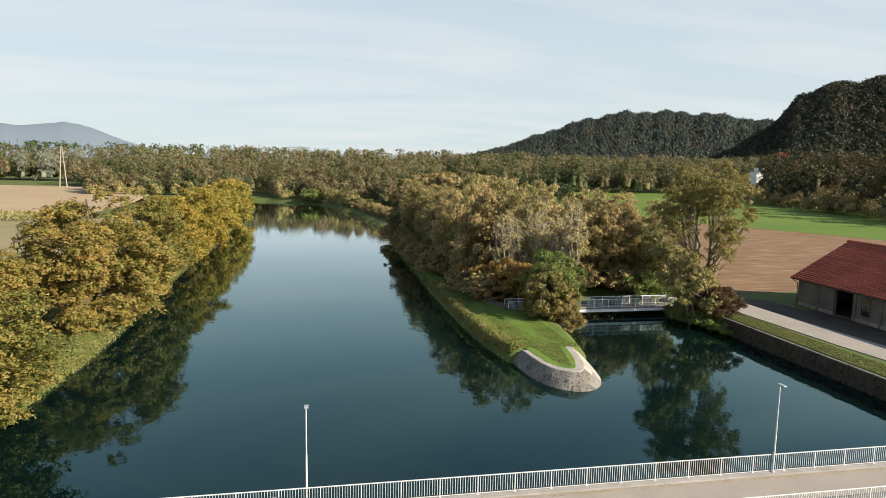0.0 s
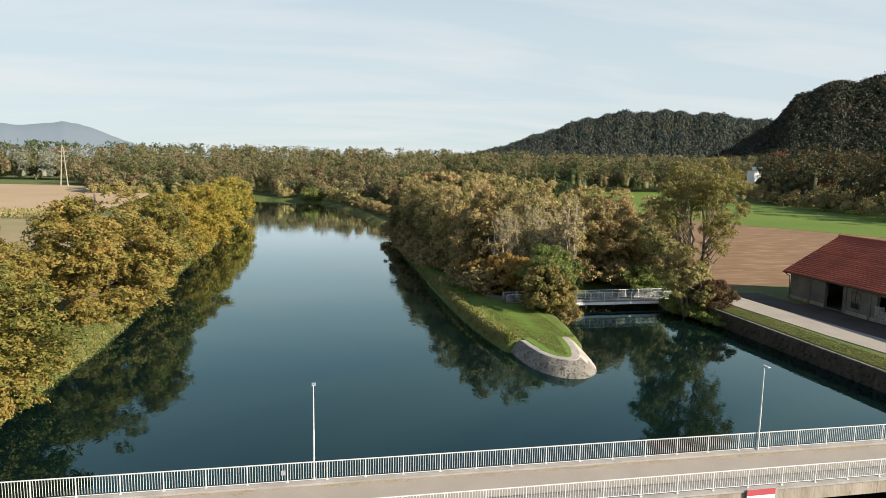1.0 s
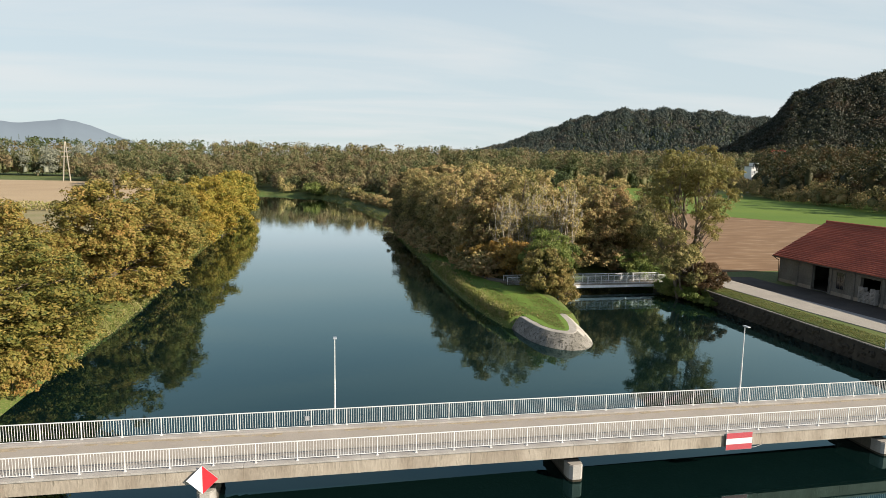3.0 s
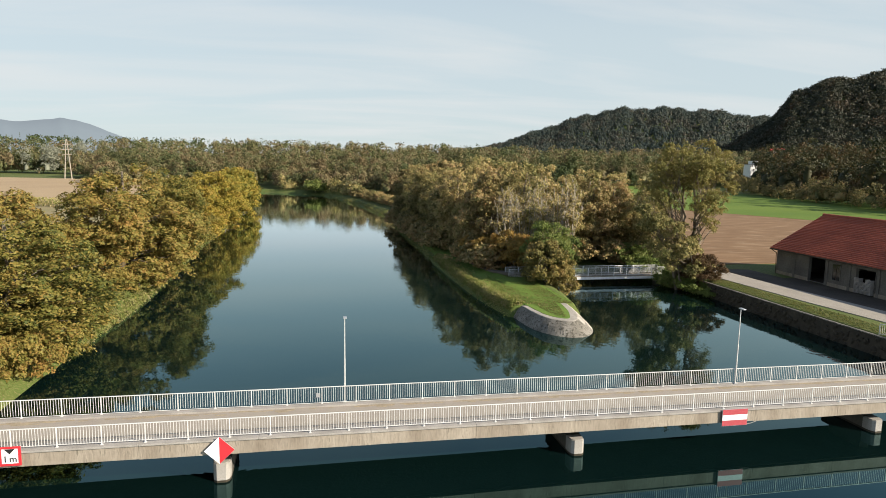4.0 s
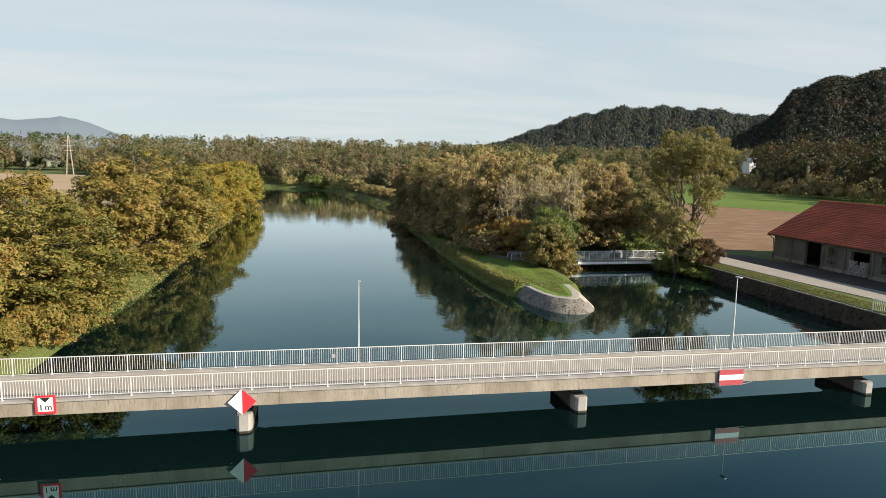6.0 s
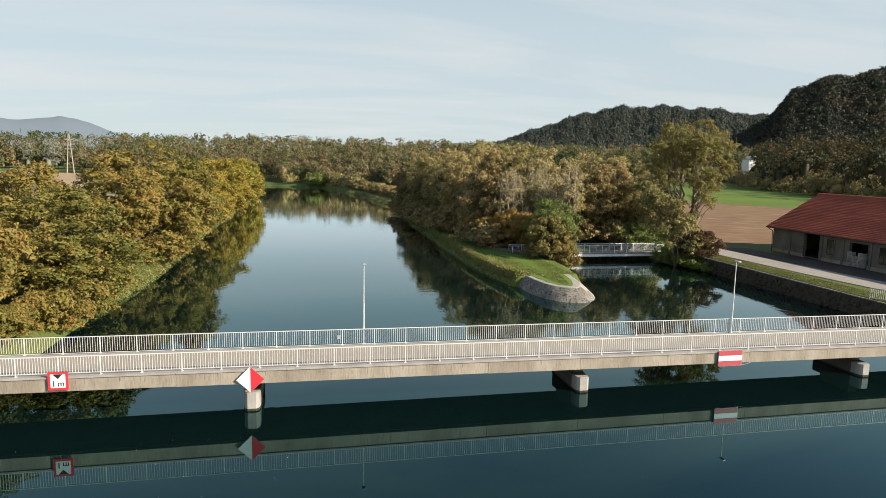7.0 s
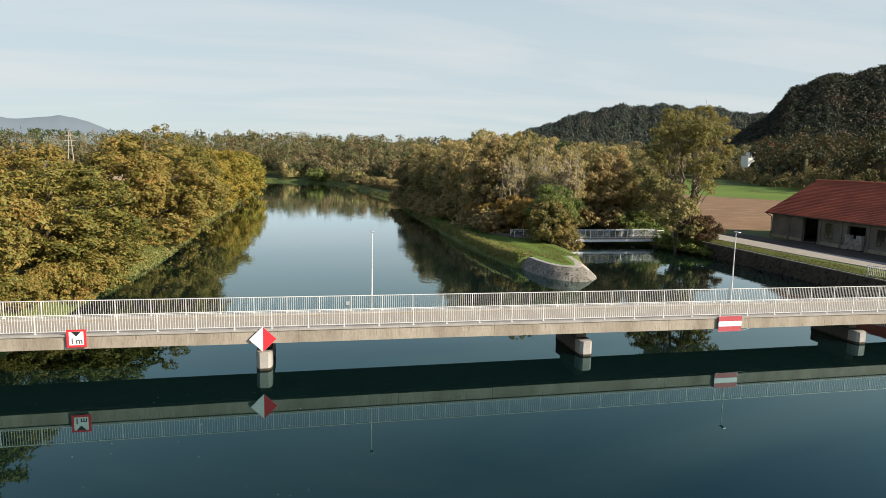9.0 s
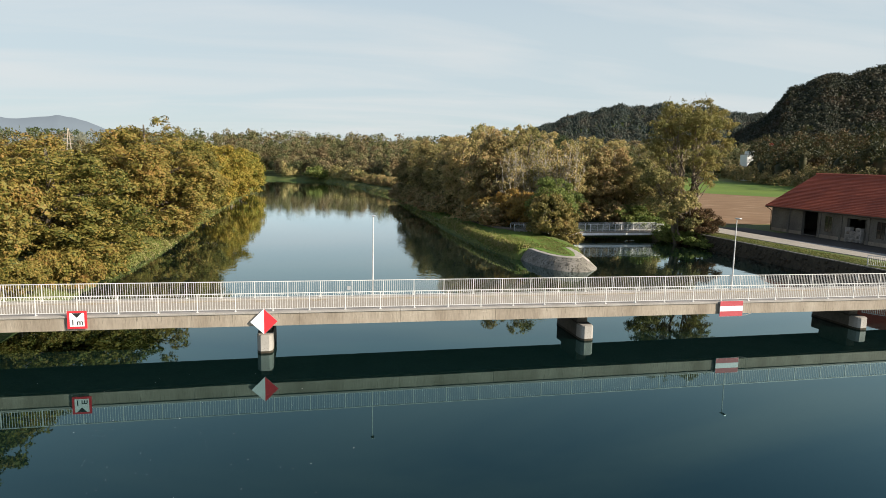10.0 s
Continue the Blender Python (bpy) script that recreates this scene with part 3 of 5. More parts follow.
bridge = thing("road_bridge", "low concrete road bridge with stained fascia over the river", "bridge")
part("deck", tilted(box((X0, 0.20, 1.85), (X1, 5.05, 2.22))), M_CONC, bridge)
part("roadway", tilted(box((X0, 0.95, 2.225), (X1, 4.54, 2.31))), M_ROAD, bridge, "worn grey-beige asphalt roadway")
part("far_kerb", tilted(box((X0, 4.545, 2.225), (X1, 5.055, 2.40), 0.02)), M_CAP, bridge, "pale concrete kerb under the railing")
bm = bmesh.new()
rngd = np.random.default_rng(3)
for k in range(260):
    xk = rngd.uniform(-16, 48)
    yk = 4.45 - abs(rngd.normal()) * 0.12
    s_ = rngd.uniform(0.04, 0.16)
    add_box(bm, (xk - s_ * 2.5, yk - s_ * 0.5, 2.312), (xk + s_ * 2.5, yk + s_ * 0.5, 2.312 + s_ * 0.12))
drift = part("leaf_drift", tilted(bm), M_DRIFT, bridge, "dry leaves and grit swept along the kerb")
drift["kind"] = "stuff"
part("soffit_slab", tilted(box((X0, 0.30, 1.69), (X1, 5.0, 1.845))), M_SOFFIT, bridge, "concrete slab under the deck, its shade put into a dark colour")
for k in range(17):
    xa = X0 + 6.0 * k
    part("fascia_panel", tilted(box((xa + 0.005, 0.0, 1.75 + 0.01 * math.sin(k * 2.1)), (xa + 5.995, 0.19, 2.48), 0.012)), M_CONC, bridge)
    part("fascia_panel", tilted(box((xa + 0.012, 5.06, 1.77), (xa + 5.988, 5.25, 2.34), 0.015)), M_CONC, bridge)
    part("cap_slab", tilted(box((xa + 0.005, -0.07, 2.485), (xa + 5.995, 0.62, 2.585), 0.02)), M_CAP, bridge)
    part("kerb_stone", tilted(box((xa + 0.01, 0.63, 2.225), (xa + 5.99, 0.94, 2.55), 0.02)), M_CAP, bridge)


def pier(x):
    p = thing("bridge_pier", "chamfered pale grey concrete pier standing in the water", "bridge pier", "piers of the road bridge", (x, 0, 0))
    out = [(-0.46, 0.75), (-0.40, 0.46), (-0.24, 0.31), (0.24, 0.31), (0.40, 0.46), (0.46, 0.75)]
    nose = out + [(0.46, 1.15), (-0.46, 1.15)]
    out += [(0.46, 4.5), (0.40, 4.79), (0.24, 4.94), (-0.24, 4.94), (-0.40, 4.79), (-0.46, 4.5)]
    bm = prism(nose, -2.6, 1.10 + SLOPE * x)
    bmesh.ops.bevel(bm, geom=[e for e in bm.edges if min(v.co.z for v in e.verts) > 0.5], offset=0.05, segments=2, affect="EDGES")
    part("nose", bm, M_CAP, p)
    # behind the nose the shaft is coloured dark to deepen the deck's shade
    part("shaft", prism([(-0.45, 1.155), (0.45, 1.155), (0.45, 4.6), (0.24, 4.93), (-0.24, 4.93), (-0.45, 4.6)], -2.6, 1.09 + SLOPE * x), M_SOFFIT, p, "concrete shaft coloured dark for the shade under the deck")
    part("wet_foot", prism([(x_ * 1.01, 2.6 + (y_ - 2.6) * 1.004) for x_, y_ in out], -0.5, 0.13), M_WALL, p, "dark wet band at the waterline")
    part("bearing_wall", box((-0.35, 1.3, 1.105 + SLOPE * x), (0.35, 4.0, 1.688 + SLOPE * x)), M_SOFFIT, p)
    return p


for x in (0.0, 20.42, 41.62):
    pier(x)
for x, s in ((-22.5, 1), (61.0, -1)):
    a = part("abutment", box((x - 2.5, 0.25, -2), (x + 2.5, 5.0, 1.685 + SLOPE * x)), M_CONC)
    tagged(a, "plain concrete bridge abutment in the bank", "abutment", kind="structure")

# railings in lengths of six bays
BAY = 2.1
for side, y, base in (("near", 0.22, 2.585), ("far", 4.95, 2.40)):
    for k in range(8):
        xa = -33.1 + 12.6 * k + (0.0 if side == "near" else 0.7)
        rail = thing("bridge_railing", "white painted steel picket railing on the bridge", "railing", "railings of the road bridge", (xa, y, base + SLOPE * xa))
        drop = 12.6 * SLOPE
        for j in range(6):
            c = BAY * j
            bm = box((c - 0.025, -0.025, SLOPE * c - 0.01), (c + 0.025, 0.025, SLOPE * c + 1.03))
            add_box(bm, (c - 0.07, -0.07, SLOPE * c - 0.01), (c + 0.07, 0.07, SLOPE * c + 0.02))
            part("post", bm, M_RAIL, rail)
        for nm, z, r in (("top_rail", 1.05, 0.03), ("bottom_rail", 0.13 if side == "near" else 0.05, 0.018)):
            bm = box((0, -r, z - r * 0.7), (12.6, r, z + r * 0.7), 0.008)
            bmesh.ops.transform(bm, matrix=BRIDGE, verts=bm.verts)
            part(nm, bm, M_RAIL, rail)
        if k == 0 and side == "near":
            BALUSTER = bpy.data.meshes.new("baluster")
            bm = box((-0.0095, -0.0095, 0.13), (0.0095, 0.0095, 1.03))
            bm.to_mesh(BALUSTER)
            bm.free()
            BALUSTER.materials.append(M_RAIL)
        for j in range(6):
            for i in range(14):
                c = BAY * j + BAY * (i + 1) / 15
                shared("baluster", BALUSTER, rail, Matrix.Translation((c, 0, SLOPE * c)))


def lamp(x, arm, y):
    p = thing("street_lamp", "slim grey steel lamp post on the bridge walkway", "street lamp", "lamps of the bridge", (x, y, 2.6 + SLOPE * x))
    part("base_plate", box((-0.12, -0.12, -0.195), (0.12, 0.12, -0.155)), M_STEEL, p)
    part("lower_pole", tube((0, 0, -0.16), (0, 0, 2.6), 0.052, 0.047, 10), M_RAIL, p)
    part("upper_pole", tube((0, 0, 2.6), (0, 0, 5.18), 0.038, 0.028, 10), M_RAIL, p)
    head = part("lamp_head", box((-0.09, -0.36 * arm - 0.08, 5.16), (0.13, 0.14, 5.23), 0.025), M_STEEL, p)
    part("glass", box((-0.06, -0.36 * arm, 5.145), (0.10, 0.08, 5.158)), M_GLASS, head)
    return p


lamp(6.8, 0.5, 5.06)
lamp(34.0, 0.9, 4.85)
box_plate = thing("rail_plate", "small grey plate fixed to the bridge railing", "plate", at=(5.05, 4.88, 2.80))
part("plate", box((0, 0, 0), (0.24, 0.03, 0.26), 0.01), M_STEEL, box_plate)


def sign_board(name, label, outline, x, z, material):
    t = thing(name, label, "waterway sign", "signs on the bridge", (x, -0.12, z))
    bm = prism(outline, 0, 0.04)
    bmesh.ops.rotate(bm, verts=bm.verts, matrix=Matrix.Rotation(radians(90), 3, "X"))
    part("board", bm, material, t)
    for dx in (-0.2, 0.2):
        part("bracket", box((dx - 0.03, 0.0, -0.05), (dx + 0.03, 0.115, 0.05)), M_STEEL, t)
    return t


def face(name, outline, parent, material, depth=0.006, lift=0.041):
    bm = prism(outline, lift, lift + depth)
    bmesh.ops.rotate(bm, verts=bm.verts, matrix=Matrix.Rotation(radians(90), 3, "X"))
    return part(name, bm, material, parent)


s = sign_board("depth_sign", "square red-framed sign with black wedge and 1 m mark", [(-0.5, -0.5), (0.5, -0.5), (0.5, 0.5), (-0.5, 0.5)], -9.92, 2.45, M_RED)
face("white_field", [(-0.37, -0.37), (0.37, -0.37), (0.37, 0.39), (-0.37, 0.39)], s, M_WHITE)
face("wedge", [(-0.25, 0.385), (0.0, 0.12), (0.25, 0.385)], s, M_BLACK, 0.006, 0.048)
cu = bpy.data.curves.new("lettering", "FONT")
cu.body, cu.size, cu.align_x, cu.extrude, cu.offset = "1 m", 0.46, "CENTER", 0.004, 0.003
cu.space_word = 0.5
tmp = new("lettering", cu)
bpy.context.view_layer.update()
txt_mesh = bpy.data.meshes.new_from_object(tmp.evaluated_get(bpy.context.evaluated_depsgraph_get()))
bpy.data.objects.remove(tmp)
txt_mesh.materials.clear()
txt_mesh.materials.append(M_BLACK)
txt = new("lettering", txt_mesh)
txt.parent = s
txt.matrix_basis = pose(0, -0.054, -0.29, 90)
s = sign_board("diamond_sign", "diamond board, half white and half red, above a pier", [(0, -0.76), (0.78, 0), (0, 0.76), (-0.78, 0)], 0.0, 2.04, M_STEEL)
face("white_half", [(0, -0.75), (0, 0.75), (-0.77, 0)], s, M_WHITE)
face("red_half", [(0.002, -0.75), (0.77, 0), (0.002, 0.75)], s, M_RED)
s = sign_board("striped_sign", "faded red board with a white middle stripe", [(-0.87, -0.53), (0.87, -0.53), (0.87, 0.53), (-0.87, 0.53)], 30.47, 1.98, M_STEEL)
for z, m in ((-0.52, M_REDFADE), (-0.17, M_WHITE), (0.18, M_REDFADE)):
    face("stripe", [(-0.86, z), (0.86, z), (0.86, z + 0.345), (-0.86, z + 0.345)], s, m)
wire = thing("loose_cable", "bent pale cable hanging below the striped sign", "cable", at=(30.9, 0.02, 1.50))
bm = bmesh.new()
pts = [(0.0, 0, 0.3), (0.05, -0.03, 0.02), (0.35, -0.05, -0.04), (0.8, -0.05, -0.02), (1.25, -0.03, 0.10), (1.3, 0, 0.3)]
for a, b in zip(pts, pts[1:]):
    add_tube(bm, a, b, 0.02, 0.02, 6)
part("strand", bm, M_CAP, wire)

# ---- footbridge ----
FY, FZ = 52.5, 1.28
fb = thing("footbridge", "white steel footbridge over the side canal", "footbridge", at=(0, FY, 0))
part("deck", box((35.8, 0.06, 1.02), (57.0, 1.95, 1.24)), M_CONC, fb)
for y in (0.0, 1.96):
    part("side_beam", box((36.0, y - 0.02, 0.74), (56.8, y + 0.05, 1.10), 0.01), M_WHITE, fb, "white painted side beam")
for x in (36.4, 56.2):
    part("bearing_block", box((x - 0.8, -0.2, -0.8), (x + 0.8, 2.2, 0.735)), M_CONC, fb)
for y in (0.05, 1.9):
    for k in range(2):
        xa = 32.0 + 12.0 * k
        picket_rail("footbridge_railing", "white steel railing of the footbridge", (xa, FY + y, FZ), (xa + 11.95, FY + y, FZ), 1.15, 7, 78, "railings of the footbridge", M_WHITE)

# ---- barn ----
BX, BY0, BY1 = 72.0, 14.0, 49.0
EAVE, RIDGE, RX = 5.62, 10.45, 79.9
barn = thing("barn", "long grey barn with a red tiled gable roof", "barn")
DOORS = ((33.1, 2.9, 5.0), (41.1, 2.9, 5.4))
edge = BY0
for y, w, top in DOORS:
    part("wall", box((BX, edge, 1.2), (BX + 0.35, y - w / 2, EAVE)), M_PLASTER, barn)
    part("lintel_wall", box((BX, y - w / 2, top), (BX + 0.35, y + w / 2, EAVE)), M_PLASTER, barn)
    edge = y + w / 2
part("wall", box((BX, edge, 1.2), (BX + 0.35, BY1, EAVE)), M_PLASTER, barn)
part("wall", box((87.45, BY0, 1.2), (87.8, BY1, EAVE)), M_PLASTER, barn)
for y in (BY0, BY1 - 0.35):
    part("wall", box((BX + 0.355, y, 1.2), (87.445, y + 0.35, EAVE)), M_PLASTER, barn)
part("barn_floor", box((BX + 0.36, BY0 + 0.36, 1.2), (87.44, BY1 - 0.36, 2.0)), M_YARD, barn, "trodden dark earth floor inside the barn")
for y in (BY0, BY1):
    bm = bmesh.new()
    v = [bm.verts.new(p) for p in ((BX, y, EAVE), (87.8, y, EAVE), (RX, y, RIDGE - 0.15))]
    w = [bm.verts.new(p) for p in ((BX, y + (0.3 if y == BY0 else -0.3), EAVE), (87.8, y + (0.3 if y == BY0 else -0.3), EAVE), (RX, y + (0.3 if y == BY0 else -0.3), RIDGE - 0.15))]
    bm.faces.new(v)
    bm.faces.new(w[::-1])
    for k in range(3):
        bm.faces.new((v[k], v[(k + 1) % 3], w[(k + 1) % 3], w[k]))
    bmesh.ops.recalc_face_normals(bm, faces=bm.faces)
    part("gable", bm, M_PLASTER, barn)
edge = BY0
for y, w, top in DOORS + ((BY1 + 0.06, 0.0, 0.0),):
    part("plinth", box((BX - 0.06, edge, 1.2), (BX - 0.003, y - w / 2, 2.35)), M_CONC, barn)
    edge = y + w / 2
part("plinth", box((BX - 0.06, BY1 + 0.003, 1.2), (87.86, BY1 + 0.06, 2.35)), M_CONC, barn)
roof = part("roof", prism([(71.3, 0.0), (79.9, 4.83), (88.5, 0.0), (88.5, -0.12), (79.9, 4.68), (71.3, -0.12)], BY0 - 0.5, BY1 + 0.6), M_DARKWOOD, barn)
bm_fix = bmesh.new()
bm_fix.from_mesh(roof.data)
for v in bm_fix.verts:
    v.co = Vector((v.co.x, v.co.z, 5.55 + v.co.y))
bmesh.ops.recalc_face_normals(bm_fix, faces=bm_fix.faces)
bm_fix.to_mesh(roof.data)
bm_fix.free()
COURSES = 26
for sgn in (-1, 1):
    for k in range(COURSES):
        a, b = k / COURSES, (k + 1.12) / COURSES
        bm = bmesh.new()
        ny = 60
        rowsv = []
        for j in range(ny + 1):
            y = BY0 - 0.52 + (BY1 + 0.62 - BY0 + 0.5) * j / ny
            wob = 0.02 * noise.noise((y * 0.5, k * 3.1, sgn))
            p = []
            for s_, h in ((a, 0.02), (a, 0.22), (min(b, 1.0), 0.06)):
                x = (71.25 + (RX - 71.25) * s_) if sgn < 0 else (88.55 - (88.55 - RX) * s_)
                p.append(bm.verts.new((x, y, 5.55 + 4.83 * s_ + h + wob)))
            rowsv.append(p)
        for p, q in zip(rowsv, rowsv[1:]):
            for i in range(2):
                bm.faces.new((p[i], p[i + 1], q[i + 1], q[i]))
        bmesh.ops.recalc_face_normals(bm, faces=bm.faces)
        part("tile_course", bm, M_TILE, roof)
bm = bmesh.new()
for j in range(40):
    y = BY0 - 0.5 + 0.905 * j
    add_tube(bm, (RX, y, RIDGE + 0.02), (RX, y + 0.94, RIDGE + 0.04), 0.17, 0.2, 8)
part("ridge_tiles", bm, M_TILE, roof)
bm = tube((71.18, BY0 - 0.5, 5.46), (71.18, BY1 + 0.6, 5.50), 0.09, 0.09, 8)
part("gutter", bm, M_DARKWOOD, roof)
bm = tube((71.18, BY1 + 0.25, 5.42), (71.75, BY1 - 0.1, 4.95), 0.055, 0.055, 6)
add_tube(bm, (71.75, BY1 - 0.1, 4.97), (71.88, BY1 - 0.12, 1.6), 0.055, 0.055, 6)
part("downpipe", bm, M_DARKWOOD, barn)
for y in (45.3, 39.3, 35.6, 31.2, 27.2, 22.6, 18.4):
    part("pilaster", box((BX - 0.12, y - 0.18, 1.3), (BX - 0.002, y + 0.18, EAVE - 0.02)), M_PLASTER, barn)


def opening(y, z, w, h, kind_, bars=True):
    o = part(kind_, box((BX + 0.30, y - 0.06, z + h - 0.25), (BX + 0.36, y + 0.06, z + h - 0.15)) if kind_ == "doorway" else box((BX - 0.05, y - w / 2, z), (BX + 0.05, y + w / 2, z + h)), M_GLASS if kind_ == "window" else M_DARKWOOD, barn)
    for a, b in (((y - w / 2 - 0.08, z - 0.08), (y - w / 2, z + h + 0.08)), ((y + w / 2, z - 0.08), (y + w / 2 + 0.08, z + h + 0.08)), ((y - w / 2, z + h), (y + w / 2, z + h + 0.08)), ((y - w / 2, z - 0.08), (y + w / 2, z))):
        part("frame_bar", box((BX - 0.09, a[0], a[1]), (BX + 0.04, b[0], b[1])), M_PLASTER, o)
    if bars and kind_ == "window":
        part("glazing_bar", box((BX - 0.075, y - 0.025, z), (BX - 0.051, y + 0.025, z + h)), M_DARKWOOD, o)
        part("glazing_bar", box((BX - 0.073, y - w / 2, z + h * 0.5 - 0.02), (BX - 0.052, y + w / 2, z + h * 0.5 + 0.02)), M_DARKWOOD, o)
    return o


opening(41.1, 2.05, 2.9, 3.35, "doorway")
opening(37.72, 2.85, 1.25, 2.1, "window")
opening(33.1, 2.05, 2.9, 2.95, "doorway")
opening(29.3, 2.85, 1.25, 2.1, "window")
opening(25.0, 2.85, 1.25, 2.1, "window")
pal = thing("crate_stack", "pale slatted crates stacked in the barn doorway", "crates", at=(71.85, 33.1, 2.0))
for k in range(4):
    for j in range(3):
        if k == 3 and j == 1:
            continue
        y0, z0 = -1.25 + 0.86 * j + 0.04 * (k % 2), 0.47 * k + 0.004
        crate = part("crate", box((-0.33, y0, z0), (0.25, y0 + 0.78, z0 + 0.05)), M_CAP, pal)
        for z in (0.12, 0.26, 0.39):
            part("slat", box((-0.36, y0, z0 + z), (-0.333, y0 + 0.78, z0 + z + 0.075)), M_CAP, crate)
        for y in (0.0, 0.70):
            part("slat", box((-0.33, y0 + y, z0 + 0.052), (0.25, y0 + y + 0.08, z0 + 0.46)), M_CAP, crate)

# ---- trees ----
def leaf_quads(rng, centre, normal, size):
    """Folded leaf blades: four corners each, round the given places."""
    n = len(centre)
    normal = normal / (np.linalg.norm(normal, axis=1, keepdims=True) + 1e-9)
    u = np.cross(normal, rng.normal(size=(n, 3)))
    u /= np.linalg.norm(u, axis=1, keepdims=True) + 1e-9
    v = np.cross(normal, u)
    s = size[:, None] if np.ndim(size) else size
    fold = normal * s * 0.22
    v = np.stack([centre - u * s, centre + v * s * 0.55 + fold, centre + u * s - fold, centre - v * s * 0.55 + fold], 1)
    return v.reshape(-1, 3), np.arange(4 * n).reshape(-1, 4)


def leaf_tris(rng, centre, normal, size):
    """Small pointed leaves: three corners each."""
    n = len(centre)
    normal = normal / (np.linalg.norm(normal, axis=1, keepdims=True) + 1e-9)
    u = np.cross(normal, rng.normal(size=(n, 3)))
    u /= np.linalg.norm(u, axis=1, keepdims=True) + 1e-9
    v = np.cross(normal, u)
    s = size[:, None] if np.ndim(size) else size
    c = np.stack([centre - u * s + v * s * 0.7, centre - u * s - v * s * 0.7, centre + u * s * 1.1], 1)
    return c.reshape(-1, 3), np.arange(3 * n).reshape(-1, 3)


def bough_leaves(rng, boughs, n, leaf, shell=0.55, droop=0.0, loose=0.2, flat=0.72, tuft=1):
    """Leaves spread over rounded boughs (rows of x, y, z, r), thicker towards their outsides, in tufts of so many."""
    m = max(1, n // tuft)
    w = boughs[:, 3] ** 2
    pick = rng.choice(len(boughs), m, p=w / w.sum())
    d = rng.normal(size=(m, 3))
    d /= np.linalg.norm(d, axis=1, keepdims=True)
    d[:, 2] = np.where(d[:, 2] < -0.35, -d[:, 2] * 0.6, d[:, 2])
    r = boughs[pick, 3] * (shell + (1.08 - shell) * rng.random(m) ** 0.6)
    c = boughs[pick, :3] + d * r[:, None] * np.array([1, 1, flat])
    c[:, 2] -= droop * rng.random(m) * boughs[pick, 3]
    c += rng.normal(size=(m, 3)) * (boughs[pick, 3] * loose)[:, None]
    if tuft == 1:
        normal = d * 0.9 + rng.normal(size=(m, 3)) * 0.55 + np.array([0, 0, 0.35])
        return leaf_tris(rng, c, normal, leaf * rng.uniform(0.6, 1.3, m))
    axis = d + rng.normal(size=(m, 3)) * 0.3 + np.array([0, 0, 0.5])
    axis = np.repeat(axis / np.linalg.norm(axis, axis=1, keepdims=True), tuft, 0)
    off = rng.normal(size=(m * tuft, 3)) * leaf * 1.5
    off -= axis * (off * axis).sum(1, keepdims=True) * 0.6
    off[:, 2] -= 0.35 * np.linalg.norm(off, axis=1)
    normal = axis + off * (0.5 / leaf / 1.5) + rng.normal(size=(m * tuft, 3)) * 0.35
    return leaf_tris(rng, np.repeat(c, tuft, 0) + off, normal, leaf * rng.uniform(0.6, 1.3, m * tuft))


BROAD = ((0.14, 0.66, 7, 0.40), (0.38, 0.62, 8, 0.42), (0.62, 0.48, 6, 0.42), (0.84, 0.2, 3, 0.36), (0.3, 0.2, 2, 0.5))
VASE = ((0.02, 0.50, 4, 0.24), (0.22, 0.66, 6, 0.30), (0.46, 0.66, 8, 0.34), (0.70, 0.58, 7, 0.36), (0.90, 0.30, 4, 0.36), (0.6, 0.15, 2, 0.4))


def lobed_boughs(rng, n, radius, low, high, fine=1.0, lean=(0, 0), slim=1.0, tiers=BROAD):
    """A crown of large rounded lobes in tiers, each lobe covered with small boughs."""
    tall, lobes = high - low, []
    for zf, rho, count, size in tiers:
        a0 = rng.uniform(0, 2 * math.pi)
        for k in range(count):
            a = a0 + 2 * math.pi * (k + rng.uniform(-0.28, 0.28)) / count
            q = rho * rng.uniform(0.78, 1.14) * radius * slim
            up = zf + rng.uniform(-0.07, 0.07)
            lobes.append((q * math.cos(a) + lean[0] * 2 * up, q * math.sin(a) + lean[1] * 2 * up, low + tall * up, size * radius * rng.uniform(0.82, 1.18)))
    lobes = np.array(lobes)
    w = lobes[:, 3] ** 2
    pick = lobes[rng.choice(len(lobes), n, p=w / w.sum())]
    d = rng.normal(size=(n, 3))
    d /= np.linalg.norm(d, axis=1, keepdims=True)
    out = pick[:, :2] / (np.linalg.norm(pick[:, :2], axis=1, keepdims=True) + 0.4)
    d[:, :2] += 0.4 * out
    d[:, 2] += 0.15
    d /= np.linalg.norm(d, axis=1, keepdims=True)
    c = pick[:, :3] + d * (pick[:, 3] * rng.uniform(0.5, 0.95, n))[:, None] * np.array([1, 1, 0.85])
    return np.column_stack([c, pick[:, 3] * rng.uniform(0.2, 0.40, n) * fine])


